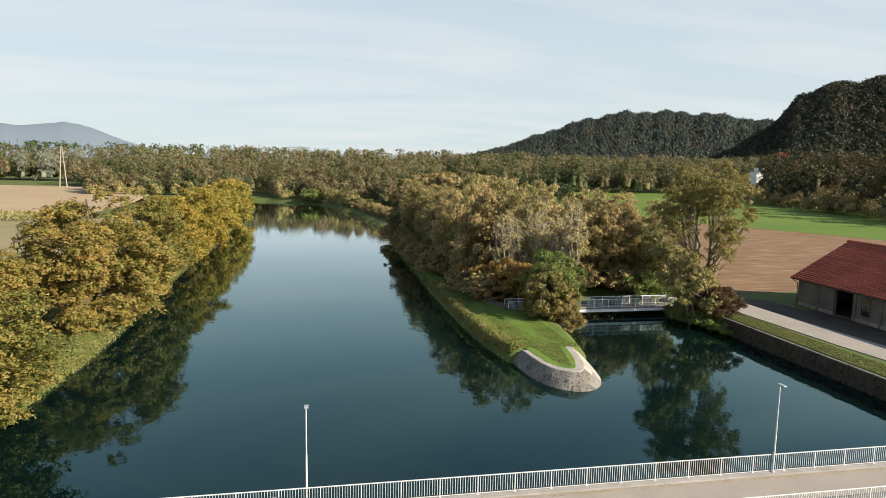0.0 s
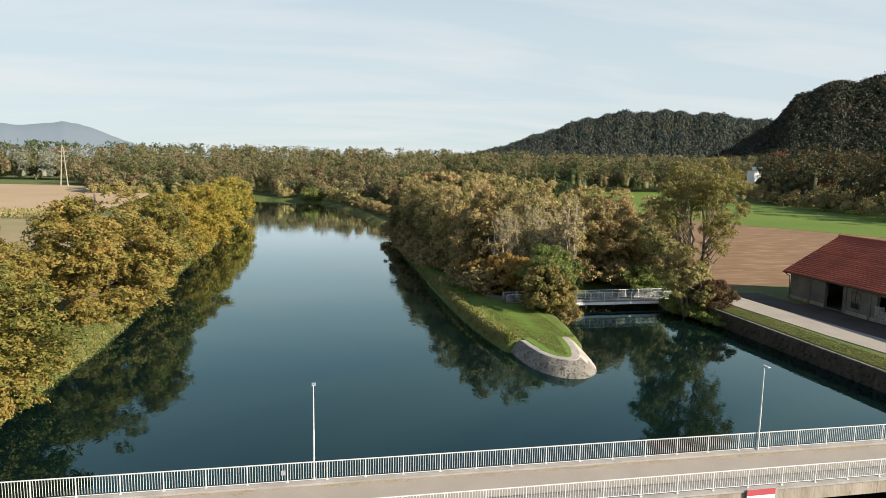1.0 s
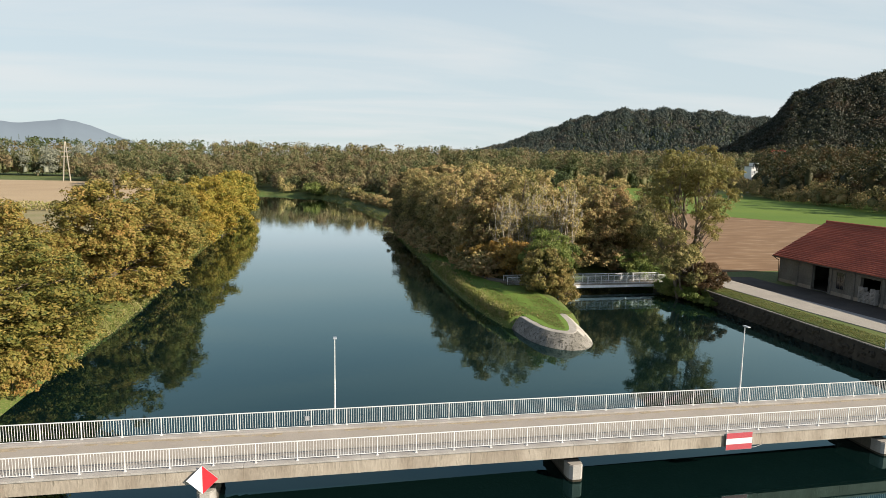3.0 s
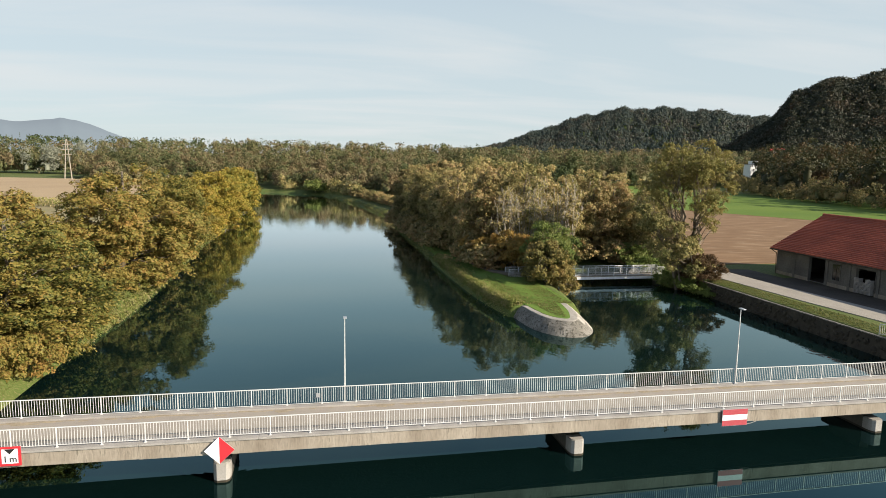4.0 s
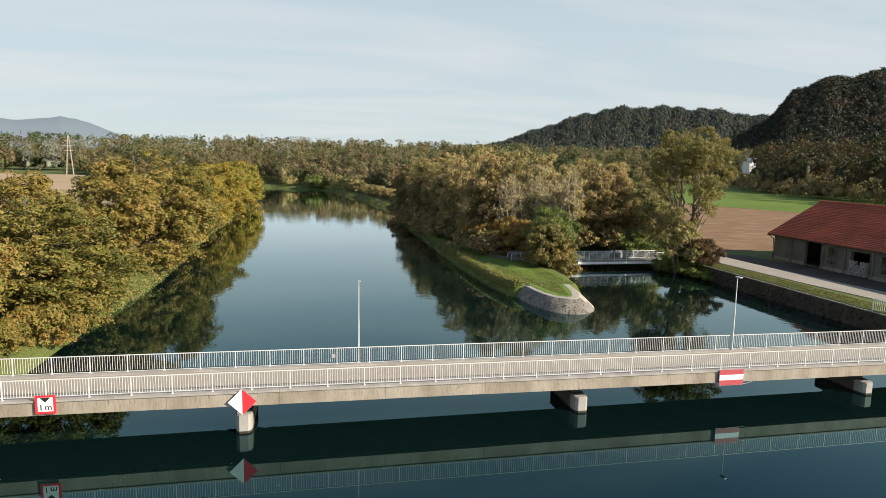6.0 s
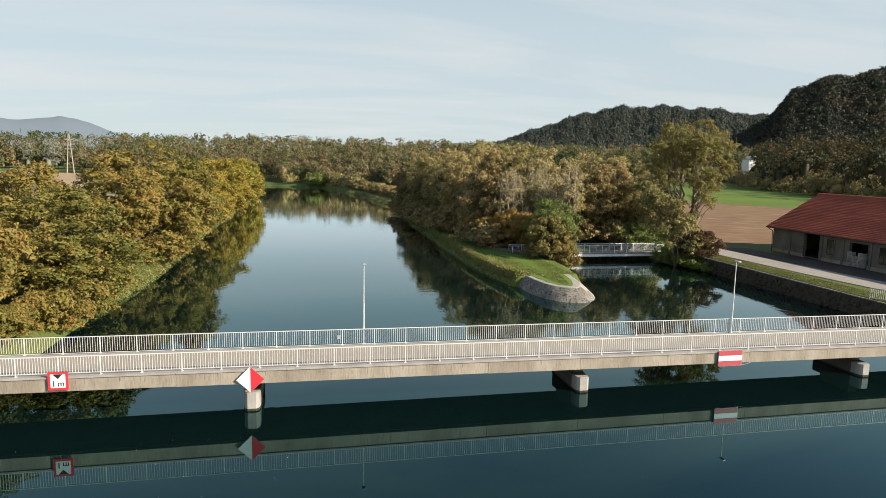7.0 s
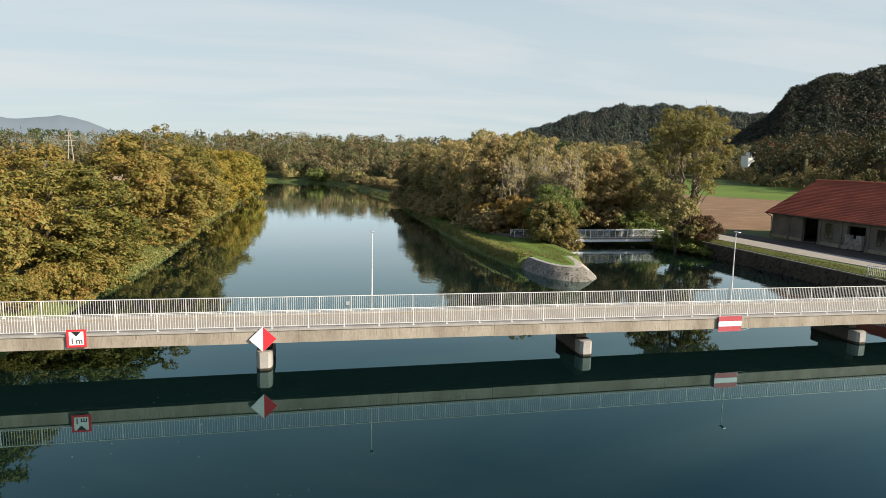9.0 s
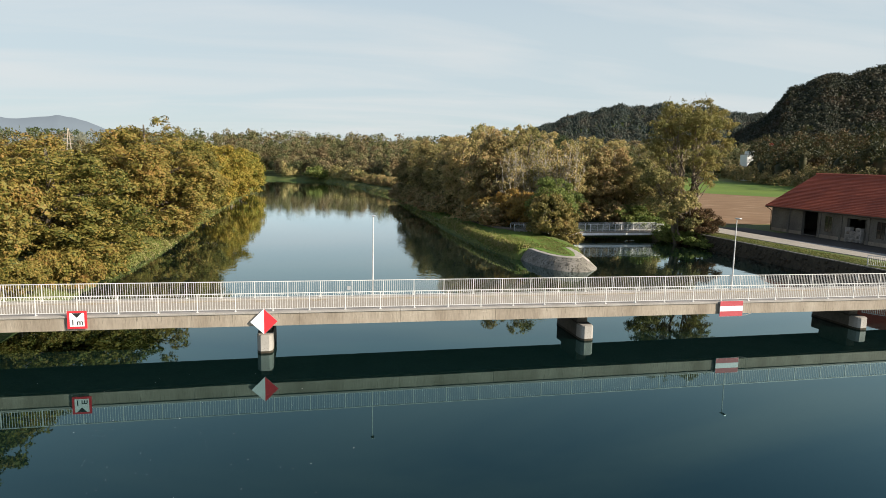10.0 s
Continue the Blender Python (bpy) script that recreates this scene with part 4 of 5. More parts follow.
def crown_boughs(rng, n, radius, low, high, shape="round", lean=(0, 0), fine=1.0):
    mid, half = (low + high) / 2, (high - low) / 2
    out = []
    while len(out) < n:
        d = rng.normal(size=3)
        d /= np.linalg.norm(d)
        k = rng.random() ** 0.35
        if shape == "dome":
            zf, a = rng.random() ** 0.8, rng.uniform(0, 2 * math.pi)
            wide = math.sqrt(max(0.04, 1 - (max(zf - 0.22, 0) / 0.78) ** 2)) * (0.8 + 0.2 * min(1, zf / 0.2))
            wide *= 1 + 0.2 * math.sin(3 * a + 5 * zf + n) + 0.12 * math.sin(7 * a - 9 * zf)
            q = radius * wide * k
            out.append((q * math.cos(a), q * math.sin(a), low + (high - low) * zf, radius * rng.uniform(0.11, 0.24) * fine))
            continue
        if shape == "column":
            wide = 0.85 * math.sqrt(max(0.05, 1 - (d[2] * k) ** 4))
        else:
            wide = 1.0
        lump = 1 + 0.22 * math.sin(3 * math.atan2(d[1], d[0]) + 2.0 * d[2] + n)
        c = np.array([d[0] * radius * k * wide * lump + lean[0] * (d[2] + 1), d[1] * radius * k * wide * lump + lean[1] * (d[2] + 1), mid + d[2] * half * k])
        r = radius * rng.uniform(0.13, 0.28) * fine
        out.append((*c, r))
    return np.array(out)


def add_limb(bm, rng, p, q, r0, r1, bends=3, sides=6):
    p, q = Vector(p), Vector(q)
    last, lr = p, r0
    for k in range(1, bends + 1):
        f = k / bends
        c = p.lerp(q, f) + Vector(rng.normal(size=3)) * (q - p).length * 0.035 * (k < bends)
        r = r0 + (r1 - r0) * f
        add_tube(bm, last, c, lr, r, sides)
        last, lr = c, r


def tree(name, label, leaves, bark, height, radius, low, n_boughs, n_leaves, leaf, seed, stems=1, shape="round", category="tree", twigs=0, limbs=None, group="", droop=0.15, lean=(0, 0), shell=0.55, trunk_r=None, fine=1.0, flat=0.72, loose=0.2, tuft=1, slim=1.0, tiers=BROAD):
    """A tree at the origin: a tapered trunk with limbs, and a crown of single leaves."""
    rng = np.random.default_rng(seed)
    t = thing(name, label, category, group)
    if shape == "lobed":
        boughs = lobed_boughs(rng, n_boughs, radius, low, height - radius * 0.22, fine, lean, slim, tiers)
    else:
        boughs = crown_boughs(rng, n_boughs, radius, low, height - radius * 0.18, shape, lean, fine)
    trunk_r = trunk_r or height * 0.016
    tops = []
    for s in range(stems):
        a = 2 * math.pi * s / stems + 0.4
        foot = (0.22 * stems * math.cos(a) * (stems > 1), 0.22 * stems * math.sin(a) * (stems > 1), -0.6)
        top = (lean[0] * 1.4 + radius * 0.32 * math.cos(a) * (stems > 1) + 0.2 * rng.normal(), lean[1] * 1.4 + radius * 0.32 * math.sin(a) * (stems > 1) + 0.2 * rng.normal(), height * rng.uniform(0.78, 0.9))
        rr = trunk_r / math.sqrt(stems) * 1.25
        bm = bmesh.new()
        add_limb(bm, rng, foot, top, rr, rr * 0.22, 5, 8)
        tops.append((Vector(foot), Vector(top), rr, bm))
    order = rng.permutation(n_boughs)[: limbs or max(10, n_boughs // 2)]
    for k in order:
        c = Vector(boughs[k, :3])
        f, q, rr, bm = min(tops, key=lambda s_: (s_[1].xy - c.xy).length)
        h = min(max((c.z * 0.72 - f.z) / (q.z - f.z), 0.12), 0.92)
        add_limb(bm, rng, f.lerp(q, h), c, rr * 0.42 * (1.05 - h), 0.02, 3, 5)
    twig_bm = bmesh.new()
    for k in range(twigs):
        c = boughs[rng.integers(n_boughs)]
        e = c[:3] + rng.normal(size=3) * c[3] * np.array([0.5, 0.5, 0.6]) + np.array([0, 0, c[3] * 1.1])
        add_limb(twig_bm, rng, c[:3], e, 0.035, 0.012, 2, 4)
    if twigs:
        tagged(part("branchwork", twig_bm, bark, t), kind="stuff")
    else:
        twig_bm.free()
    for *_, bm in tops:
        part("trunk" if stems == 1 else "stem", bm, bark, t, smooth=True)
    if n_leaves:
        v, q = bough_leaves(rng, boughs, n_leaves, leaf, shell, droop, loose, flat, tuft)
        keep = v.reshape(-1, 3, 3)[:, :, 2].min(1) > 0.15
        me = quads_mesh("crown", v, q[keep])
        me.materials.append(leaves)
        new("crown", me).parent = t
    return t


def ground_at(x, y):
    return float(land(np.array([x]), np.array([y]))[0])


def plant(proto, places, seed=1, spread=0.12, lift=0.0, turn=None):
    """Sets the first of a kind and its copies on the ground: rows of x, y, scale."""
    rng = np.random.default_rng(seed)
    for k, (x, y, s, *high) in enumerate(places):
        a = rng.uniform(0, 360) if turn is None else turn
        m = pose(x, y, max(ground_at(x, y), -0.1) + lift, 0, 0, a) @ Matrix.Diagonal((s * rng.uniform(1 - spread, 1 + spread), s * rng.uniform(1 - spread, 1 + spread), high[0] if high else s, 1))
        if k == 0:
            proto.matrix_world = m
        else:
            c = copy_thing(proto, Matrix())
            c.matrix_world = m


CH = "broad walnut tree in olive and rust autumn leaf on the bank"
row_l = "trees along the left bank"
GOLD = "broad walnut tree in golden yellow autumn leaf on the bank"
wal_a = tree("walnut_tree", CH, L_CHESTNUT, M_BARK, 16.5, 7.0, 1.4, 420, 72000, 0.135, 11, group=row_l, shape="lobed", limbs=90, droop=0.3, flat=0.85, loose=0.12, tuft=12)
wal_b = tree("walnut_tree", CH, L_CHESTNUT, M_BARK, 15.5, 6.8, 1.2, 420, 72000, 0.135, 12, group=row_l, shape="lobed", limbs=90, droop=0.3, flat=0.85, loose=0.12, tuft=12)
wal_c = tree("walnut_tree", GOLD, L_GOLD, M_BARK, 16.0, 6.6, 1.2, 300, 38000, 0.18, 13, group=row_l, shape="lobed", droop=0.3, limbs=30, flat=0.85, loose=0.12, tuft=9)
wal_d = tree("walnut_tree", GOLD, L_GOLD, M_BARK, 16.0, 6.6, 1.2, 160, 18000, 0.26, 14, group=row_l, shape="lobed", droop=0.3, limbs=20, flat=0.85, loose=0.12, tuft=6)
wal_e = tree("walnut_tree", CH, L_CHESTNUT, M_BARK, 13.0, 5.6, 2.6, 300, 50000, 0.13, 16, group=row_l, shape="lobed", limbs=70, droop=0.3, flat=0.85, loose=0.12, tuft=12)
plant(wal_e, [(-22.6, 11.0, 1.0)], 1)
plant(wal_a, [(-18.4, 54.5, 1.2, 0.96), (-18.2, 78, 1.08, 0.9)], 1)
plant(wal_b, [(-19.8, 24.0, 1.12, 0.76), (-28, 43, 1.1, 0.85)], 2)
plant(wal_c, [(-17.9, 116, 1.12, 0.93), (-18.4, 98, 1.08, 0.88), (-18.1, 133, 1.1, 0.9)], 3)
plant(wal_d, [(-18.4, 150, 1.12, 0.93), (-18.8, 168, 1.12, 0.95), (-19.4, 186, 1.12, 0.95), (-21.5, 205, 1.1, 0.95)], 31)

skirt = tree("bush", "leafy olive shrub at the water under the walnut trees", L_CHESTNUT, M_BARK, 3.6, 2.6, 0.2, 120, 9000, 0.13, 15, category="shrub", shape="dome", limbs=14)
plant(skirt, [(-18.2, 48, 0.8), (-17.4, 52, 0.7), (-17.4, 22.5, 0.7), (-17.8, 18.5, 0.75), (-18.4, 15.5, 0.6), (-20.2, 12.0, 0.42), (-18.9, 10.2, 0.35), (-17.2, 26.5, 0.7), (-18.0, 13, 0.6), (-16.7, 19.5, 0.95), (-16.5, 23.5, 1.05), (-16.8, 27.5, 0.95), (-17.2, 31.5, 0.75), (-16.2, 50.5, 0.95), (-16.0, 55, 1.1), (-16.0, 60, 1.0), (-16.3, 65.5, 0.85), (-17.2, 104, 1.0), (-17.2, 112, 1.0)], 32)

rg = "trees of the bank wood"
big = tree("alder_tree", "tall many-stemmed alder with thin olive autumn crown", L_TALL, M_BARK, 21.8, 6.6, 8.8, 520, 56000, 0.095, 21, stems=6, twigs=140, droop=0.3, trunk_r=0.52, shell=0.4, limbs=120, flat=0.55, loose=0.1, shape="lobed", tuft=10, fine=0.85, tiers=VASE)
plant(big, [(56.4, 48.0, 1.0)], 1, 0.0)
side = tree("alder_tree", "leaning yellow-green alder drooping over the canal", L_ALDER, M_BARK, 14.4, 3.8, 1.6, 330, 36000, 0.10, 22, stems=4, twigs=80, droop=0.5, trunk_r=0.22, lean=(-5.0, -0.6), shell=0.4, flat=0.6, loose=0.1, shape="lobed", tuft=10)
plant(side, [(57.4, 46.8, 1.0)], 1, 0.0, turn=0.0)
mix_a = tree("wood_tree", "dense brown-green autumn tree at the wood edge", L_MIX, M_BARK, 16.0, 5.0, 0.9, 360, 26000, 0.15, 31, group=rg, limbs=40, twigs=60, shape="lobed", tuft=8, loose=0.14, flat=0.85)
mix_b = tree("wood_tree", "slender olive-brown autumn tree in the bank wood", L_ALDER, M_BARK, 17.0, 4.4, 1.6, 320, 21000, 0.14, 32, group=rg, twigs=160, limbs=60, shape="lobed", slim=0.85, tuft=8, loose=0.14, flat=0.85)
mix_c = tree("wood_tree", "olive-brown autumn tree deep in the bank wood", L_MIX, M_BARK, 16.5, 5.0, 2.0, 130, 7000, 0.28, 35, group=rg, limbs=12, shape="lobed", tuft=4, flat=0.85)
dark_a = tree("dark_tree", "dark green leafy tree in the bank wood", L_DARK, M_BARK, 17.0, 4.4, 1.2, 260, 18000, 0.18, 33, group=rg, limbs=25, shape="lobed", tuft=8, flat=0.85)
thin_a = tree("bare_tree", "nearly bare pale-barked tree with fine upright twigs", L_ALDER, M_PALEBARK, 13.0, 2.6, 3.0, 60, 1500, 0.11, 34, stems=5, shape="column", twigs=240, group=rg, trunk_r=0.16)
rng = np.random.default_rng(7)
pa, pb, pc = [], [], []
for k, y in enumerate(np.arange(66, 262, 7.4)):
    shore = 25.3 if y < 140 else np.interp(y, [140, 162, 190, 250], [27, 29, 25, 16.5])
    if y < 142:
        (pa, pb, pb)[k % 3].append((shore + (5.2 if y > 75 else 7.6) + rng.uniform(-0.6, 1.0), y + rng.uniform(-1.5, 1.5), rng.uniform(0.85, 1.08)))
        (pb if y < 100 else pc).append((shore + 13.5 + rng.uniform(-1.5, 1.5), y + rng.uniform(-3, 3), rng.uniform(0.9, 1.08)))
    else:
        pc.append((shore + 21 + rng.uniform(-1, 1.5), y + rng.uniform(-2, 2), rng.uniform(0.40, 0.58)))
        pc.append((shore + 30 + rng.uniform(-1.5, 1.5), y + rng.uniform(-3, 3), rng.uniform(0.75, 0.95)))
    if y > 84 and k % 2:
        pc.append((shore + (20 if y < 142 else 39) + rng.uniform(-2, 2), y + rng.uniform(-3, 3), rng.uniform(0.85, 1.05)))
pa += [(42.5, 69.5, 0.9), (57, 72, 0.85), (52, 69, 0.88)]
pb += [(47, 68.5, 0.92), (54, 76, 0.95), (45, 77, 1.0), (59.8, 67, 0.88), (59.4, 75.5, 0.92), (58.6, 61.5, 0.8)]
pc += [(60, 84, 0.85), (61, 96, 0.8), (50, 92, 0.9), (57, 90, 0.9)]
plant(mix_a, pa, 4, 0.2)
plant(mix_b, pb + [(34.5, 84, 1.1)], 5, 0.2)
plant(mix_c, pc, 51, 0.2)
plant(dark_a, [(52, 86, 0.95), (49, 101, 1.0), (44, 118, 1.0)], 6, 0.15)
plant(thin_a, [(33.8, 60.8, 1.0), (35.0, 61.6, 0.95), (36.2, 60.9, 0.9), (39.5, 63, 1.15), (38.0, 60.6, 1.05), (41.6, 61.8, 1.0), (45.5, 64.5, 1.2)], 7)
rust = tree("small_tree", "small rust-orange tree in front of the wood", L_RUST, M_BARK, 6.5, 3.2, 0.4, 80, 14000, 0.13, 41, tuft=8, loose=0.12)
plant(rust, [(34.4, 57.4, 1.0), (31.4, 61.5, 0.8), (37.4, 57.2, 0.85), (30.0, 66, 0.75)], 8)
green = tree("small_tree", "small fresh-green tree beside the footbridge", L_GREEN, M_BARK, 9.0, 3.2, 2.0, 130, 17000, 0.125, 42, tuft=8, loose=0.12)
plant(green, [(37.6, 50.6, 1.15)], 9)
olive = tree("bush", "bushy olive and yellow shrub at the footbridge end", L_BUSH, M_BARK, 5.6, 3.0, 0.3, 200, 20000, 0.115, 43, category="shrub", shape="dome", limbs=60, fine=0.75, twigs=60, tuft=8, loose=0.1)
plant(olive, [(35.8, 48.4, 1.15), (37.6, 46.8, 0.8)], 10)
maroon = tree("bush", "dark maroon shrub at the foot of the alder", L_MAROON, M_BARK, 5.0, 3.0, 0.2, 80, 16000, 0.11, 44, category="shrub", shape="dome", twigs=40, tuft=8, loose=0.1)
plant(maroon, [(57.4, 44.8, 0.82), (56.7, 47.2, 0.62)], 11)
low = tree("bush", "pale yellow-green shrub hanging over the water", L_GREEN, M_BARK, 2.6, 2.4, 0.1, 50, 5000, 0.14, 45, category="shrub", limbs=12)
plant(low, [(56.4, 42.6, 0.62), (56.3, 46.0, 1.0), (56.0, 48.2, 1.1), (55.9, 50.5, 1.0), (56.2, 57, 1.3), (56.5, 62, 1.6), (6.3, 290, 2.6)], 12)
shrub = tree("bush", "tangled brown-green undergrowth shrub", L_MIX, M_BARK, 4.2, 3.0, 0.1, 90, 3800, 0.21, 46, category="shrub", shape="dome", group="undergrowth of the bank wood", limbs=8)
us = []
for y in np.arange(60, 262, 5.2):
    shore = 25.3 if y < 140 else np.interp(y, [140, 162, 190, 250], [27, 29, 25, 16.5])
    us.append((shore + (7.5 if y > 146 else 1.7 if y > 78 else 4.4) + rng.uniform(-0.5, 0.8), y, rng.uniform(0.7, 1.15)))
us += [(39.6, 62, 0.9), (43, 66, 0.9), (48, 65.8, 1.0), (53, 64, 1.0)]
us += [(58 + rng.uniform(-1, 2), y, rng.uniform(0.7, 1.0)) for y in np.arange(62, 110, 6)]
plant(shrub, us, 13, 0.25)


# ---- far woods ----
def lump_shape():
    """A dome of 15 or so faces, open below."""
    bm = bmesh.new()
    bmesh.ops.create_icosphere(bm, subdivisions=1, radius=1.0)
    bmesh.ops.delete(bm, geom=[f for f in bm.faces if f.calc_center_median().z < -0.5], context="FACES")
    bmesh.ops.triangulate(bm, faces=bm.faces)
    bm.verts.index_update()
    v = np.array([w.co[:] for w in bm.verts])
    f = np.array([[w.index for w in g.verts] for g in bm.faces])
    bm.free()
    return v, f


LUMP_V, LUMP_F = lump_shape()


def lump(rng, x, y, z, h, r, conifer=False):
    """One far crown: a dome pushed in and out, or a ragged cone."""
    v = LUMP_V * rng.uniform(0.68, 1.14, (len(LUMP_V), 1))
    if conifer:
        f = np.clip((LUMP_V[:, 2:] + 1) / 2, 0, 1)
        v = np.column_stack([v[:, :2] * (1.15 - f) * r * 0.8, h * (0.1 + 0.95 * f)])
    else:
        v = v * np.array([r, r, h * 0.42]) + np.array([0, 0, h * 0.5])
    return v + np.array([x, y, z])


def far_wood(name, label, places, quads, leaf, material, seed, conifer=0.0, boughs=16, body=0.56):
    """A distant wood in one mesh: rows of x, y, ground, height, radius."""
    rng = np.random.default_rng(seed)
    vs, fs, n = [], [], 0
    for x, y, z, h, r in places:
        spruce = rng.random() < conifer
        if spruce:
            f, a = rng.random(quads) ** 1.5, rng.uniform(0, 2 * math.pi, quads)
            rho = r * 0.75 * (1.02 - f) * (0.55 + 0.45 * rng.random(quads))
            c = np.stack([rho * np.cos(a), rho * np.sin(a), 1 + (h - 1) * f], 1)
            nrm = np.stack([np.cos(a), np.sin(a), np.full(quads, 0.5)], 1) + rng.normal(size=(quads, 3)) * 0.3
            v, t = leaf_tris(rng, c, nrm, leaf * 0.8 * (1.15 - 0.6 * f))
        else:
            if rng.random() < 0.55:
                r *= rng.uniform(0.6, 0.85)
                b = crown_boughs(rng, boughs, r, h * 0.1, h - r * 0.2, "column", fine=1.3)
            else:
                b = crown_boughs(rng, boughs, r, h * 0.1, h - r * 0.2, "dome", fine=1.25)
            b = np.vstack([b, [(0, 0, h - r * 0.85, r * 0.62), (0, 0, h * 0.5, r * 0.75)]])
            v, t = bough_leaves(rng, b, quads, leaf, 0.75, tuft=4)
        vs += [v + np.array([x, y, z]), lump(rng, x, y, z, h * body * 1.1, r * body, spruce)]
        fs += [t + n, LUMP_F + n + len(v)]
        n += len(v) + len(LUMP_V)
    me = quads_mesh(name, np.vstack(vs), np.vstack(fs))
    me.materials.append(material)
    me.shade_smooth()
    return tagged(new(name, me), label, "woodland", kind="stuff")


def wood_places(rng, n, area, h, r):
    """Random places inside a plan test, with their ground heights."""
    x0, x1, y0, y1, test = area
    x, y = rng.uniform(x0, x1, n * 6), rng.uniform(y0, y1, n * 6)
    ok = test(x, y)
    x, y = x[ok][:n], y[ok][:n]
    z = land(x, y)
    return np.stack([x, y, z, rng.uniform(*h, len(x)), rng.uniform(*r, len(x))], 1)


rng = np.random.default_rng(17)
HOUSE = (282.6, 342.6)
clear = lambda x, y: np.abs(np.degrees(np.arctan2(x - 4, y + 36) - math.atan2(HOUSE[0] - 4, HOUSE[1] + 36))) > 0.36
far_bank = lambda x: np.interp(x, [-420, -80, -22, 3, 14, 23, 30], [360, 333, 320, 300, 262, 212, 175])
edge_b = lambda x, y: (off_shore(x, y) > 7) & (y > far_bank(x)) & ((x < 62) | (y > 330)) & (y > 240)
edge_c = lambda x, y: (off_shore(x, y) > 5) & (y > far_bank(x)) & (y > np.interp(x, [-420, -190, -150, -110, -80, 60, 160, 260], [545, 530, 520, 440, 330, 300, 405, 420]))
river_places = wood_places(rng, 380, (-110, 80, 245, 420, edge_b), (13, 23), (3.5, 6))
river_places[:, 3] = np.minimum(river_places[:, 3], 5.5 + 0.28 * off_shore(river_places[:, 0], river_places[:, 1]) + rng.uniform(0, 3, len(river_places)))
river_places[:, 4] = np.minimum(river_places[:, 4], 1.2 + river_places[:, 3] * 0.3)
far_wood("river_wood", "mixed autumn wood beyond the river bend", river_places, 500, 0.45, L_FAR, 51)
far_wood("bend_shrubs", "rust and grey shrubs along the far bank", wood_places(rng, 90, (-110, 60, 245, 335, lambda x, y: (off_shore(x, y) > 5) & (off_shore(x, y) < 9) & (y > far_bank(x) - 4)), (3, 8), (2.5, 4)), 300, 0.4, L_ALDER, 59)
far_wood("back_wood", "long autumn woodland line across the valley", wood_places(rng, 1000, (-420, 420, 440, 580, edge_c), (23, 31), (4.5, 7.5)), 180, 0.70, L_FAR, 52, 0.02)
edge_f = lambda x, y: (y > np.interp(x, [-420, -176, -152, -120, -90, -64], [540, 530, 440, 405, 360, 335]))
far_wood("field_wood", "autumn wood behind the stubble field", wood_places(rng, 300, (-330, -64, 335, 560, edge_f), (11, 20), (4, 6.5)), 400, 0.52, L_FAR, 53)
far_wood("spruce_wood", "dark conifers over the far woodland", wood_places(rng, 240, (-420, -60, 650, 720, edge_c), (30, 36), (5, 7)), 120, 0.9, L_DARK, 54, 0.35)
far_wood("silver_wood", "silvery willows in the far wood", wood_places(rng, 14, (-215, -120, 520, 545, lambda x, y: y > 515), (23, 28), (6, 8)), 800, 0.45, L_PALE, 55, body=0.35)
edge_r = lambda x, y: (x > np.interp(y, [60, 165, 290, 400, 520], [214, 216, 252, 318, 330])) & (x < y * 1.12 + 75) & clear(x, y)
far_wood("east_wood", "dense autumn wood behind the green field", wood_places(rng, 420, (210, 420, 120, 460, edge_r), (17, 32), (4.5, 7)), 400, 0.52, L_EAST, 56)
edge_s = lambda x, y: (x > np.interp(y, [60, 165, 290, 400], [206, 208, 242, 306])) & (x < np.interp(y, [60, 165, 290, 400], [216, 218, 254, 322]))
far_wood("east_shrubs", "brown and rust shrubs along the field edge", wood_places(rng, 140, (205, 330, 130, 400, edge_s), (5, 12), (3, 4.5)), 400, 0.4, L_MIX, 57)
edge_n = lambda x, y: (y > np.interp(x, [60, 160, 330], [392, 402, 395])) & clear(x, y)
far_wood("north_wood", "autumn wood along the north of the field", wood_places(rng, 260, (60, 340, 390, 440, edge_n), (15, 27), (4, 6.5)), 400, 0.52, L_FAR, 58)


def hill_test(a0, a1, r0, r1):
    return lambda x, y: (np.degrees(np.arctan2(x, y)) > a0) & (np.degrees(np.arctan2(x, y)) < a1) & (np.hypot(x, y) > r0) & (np.hypot(x, y) < r1)


far_wood("hill_wood", "dark mixed forest on the far hill, tinted with bluish haze", wood_places(rng, 8200, (250, 1300, 1050, 1990, hill_test(11, 39, 1480, 1985)), (11, 18), (4, 6.5)), 30, 1.5, L_HILL, 61, 0.25, 7, 0.72)
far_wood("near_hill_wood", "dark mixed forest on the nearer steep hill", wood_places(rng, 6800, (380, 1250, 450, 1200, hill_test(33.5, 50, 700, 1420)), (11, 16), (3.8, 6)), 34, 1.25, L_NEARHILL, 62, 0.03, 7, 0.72)

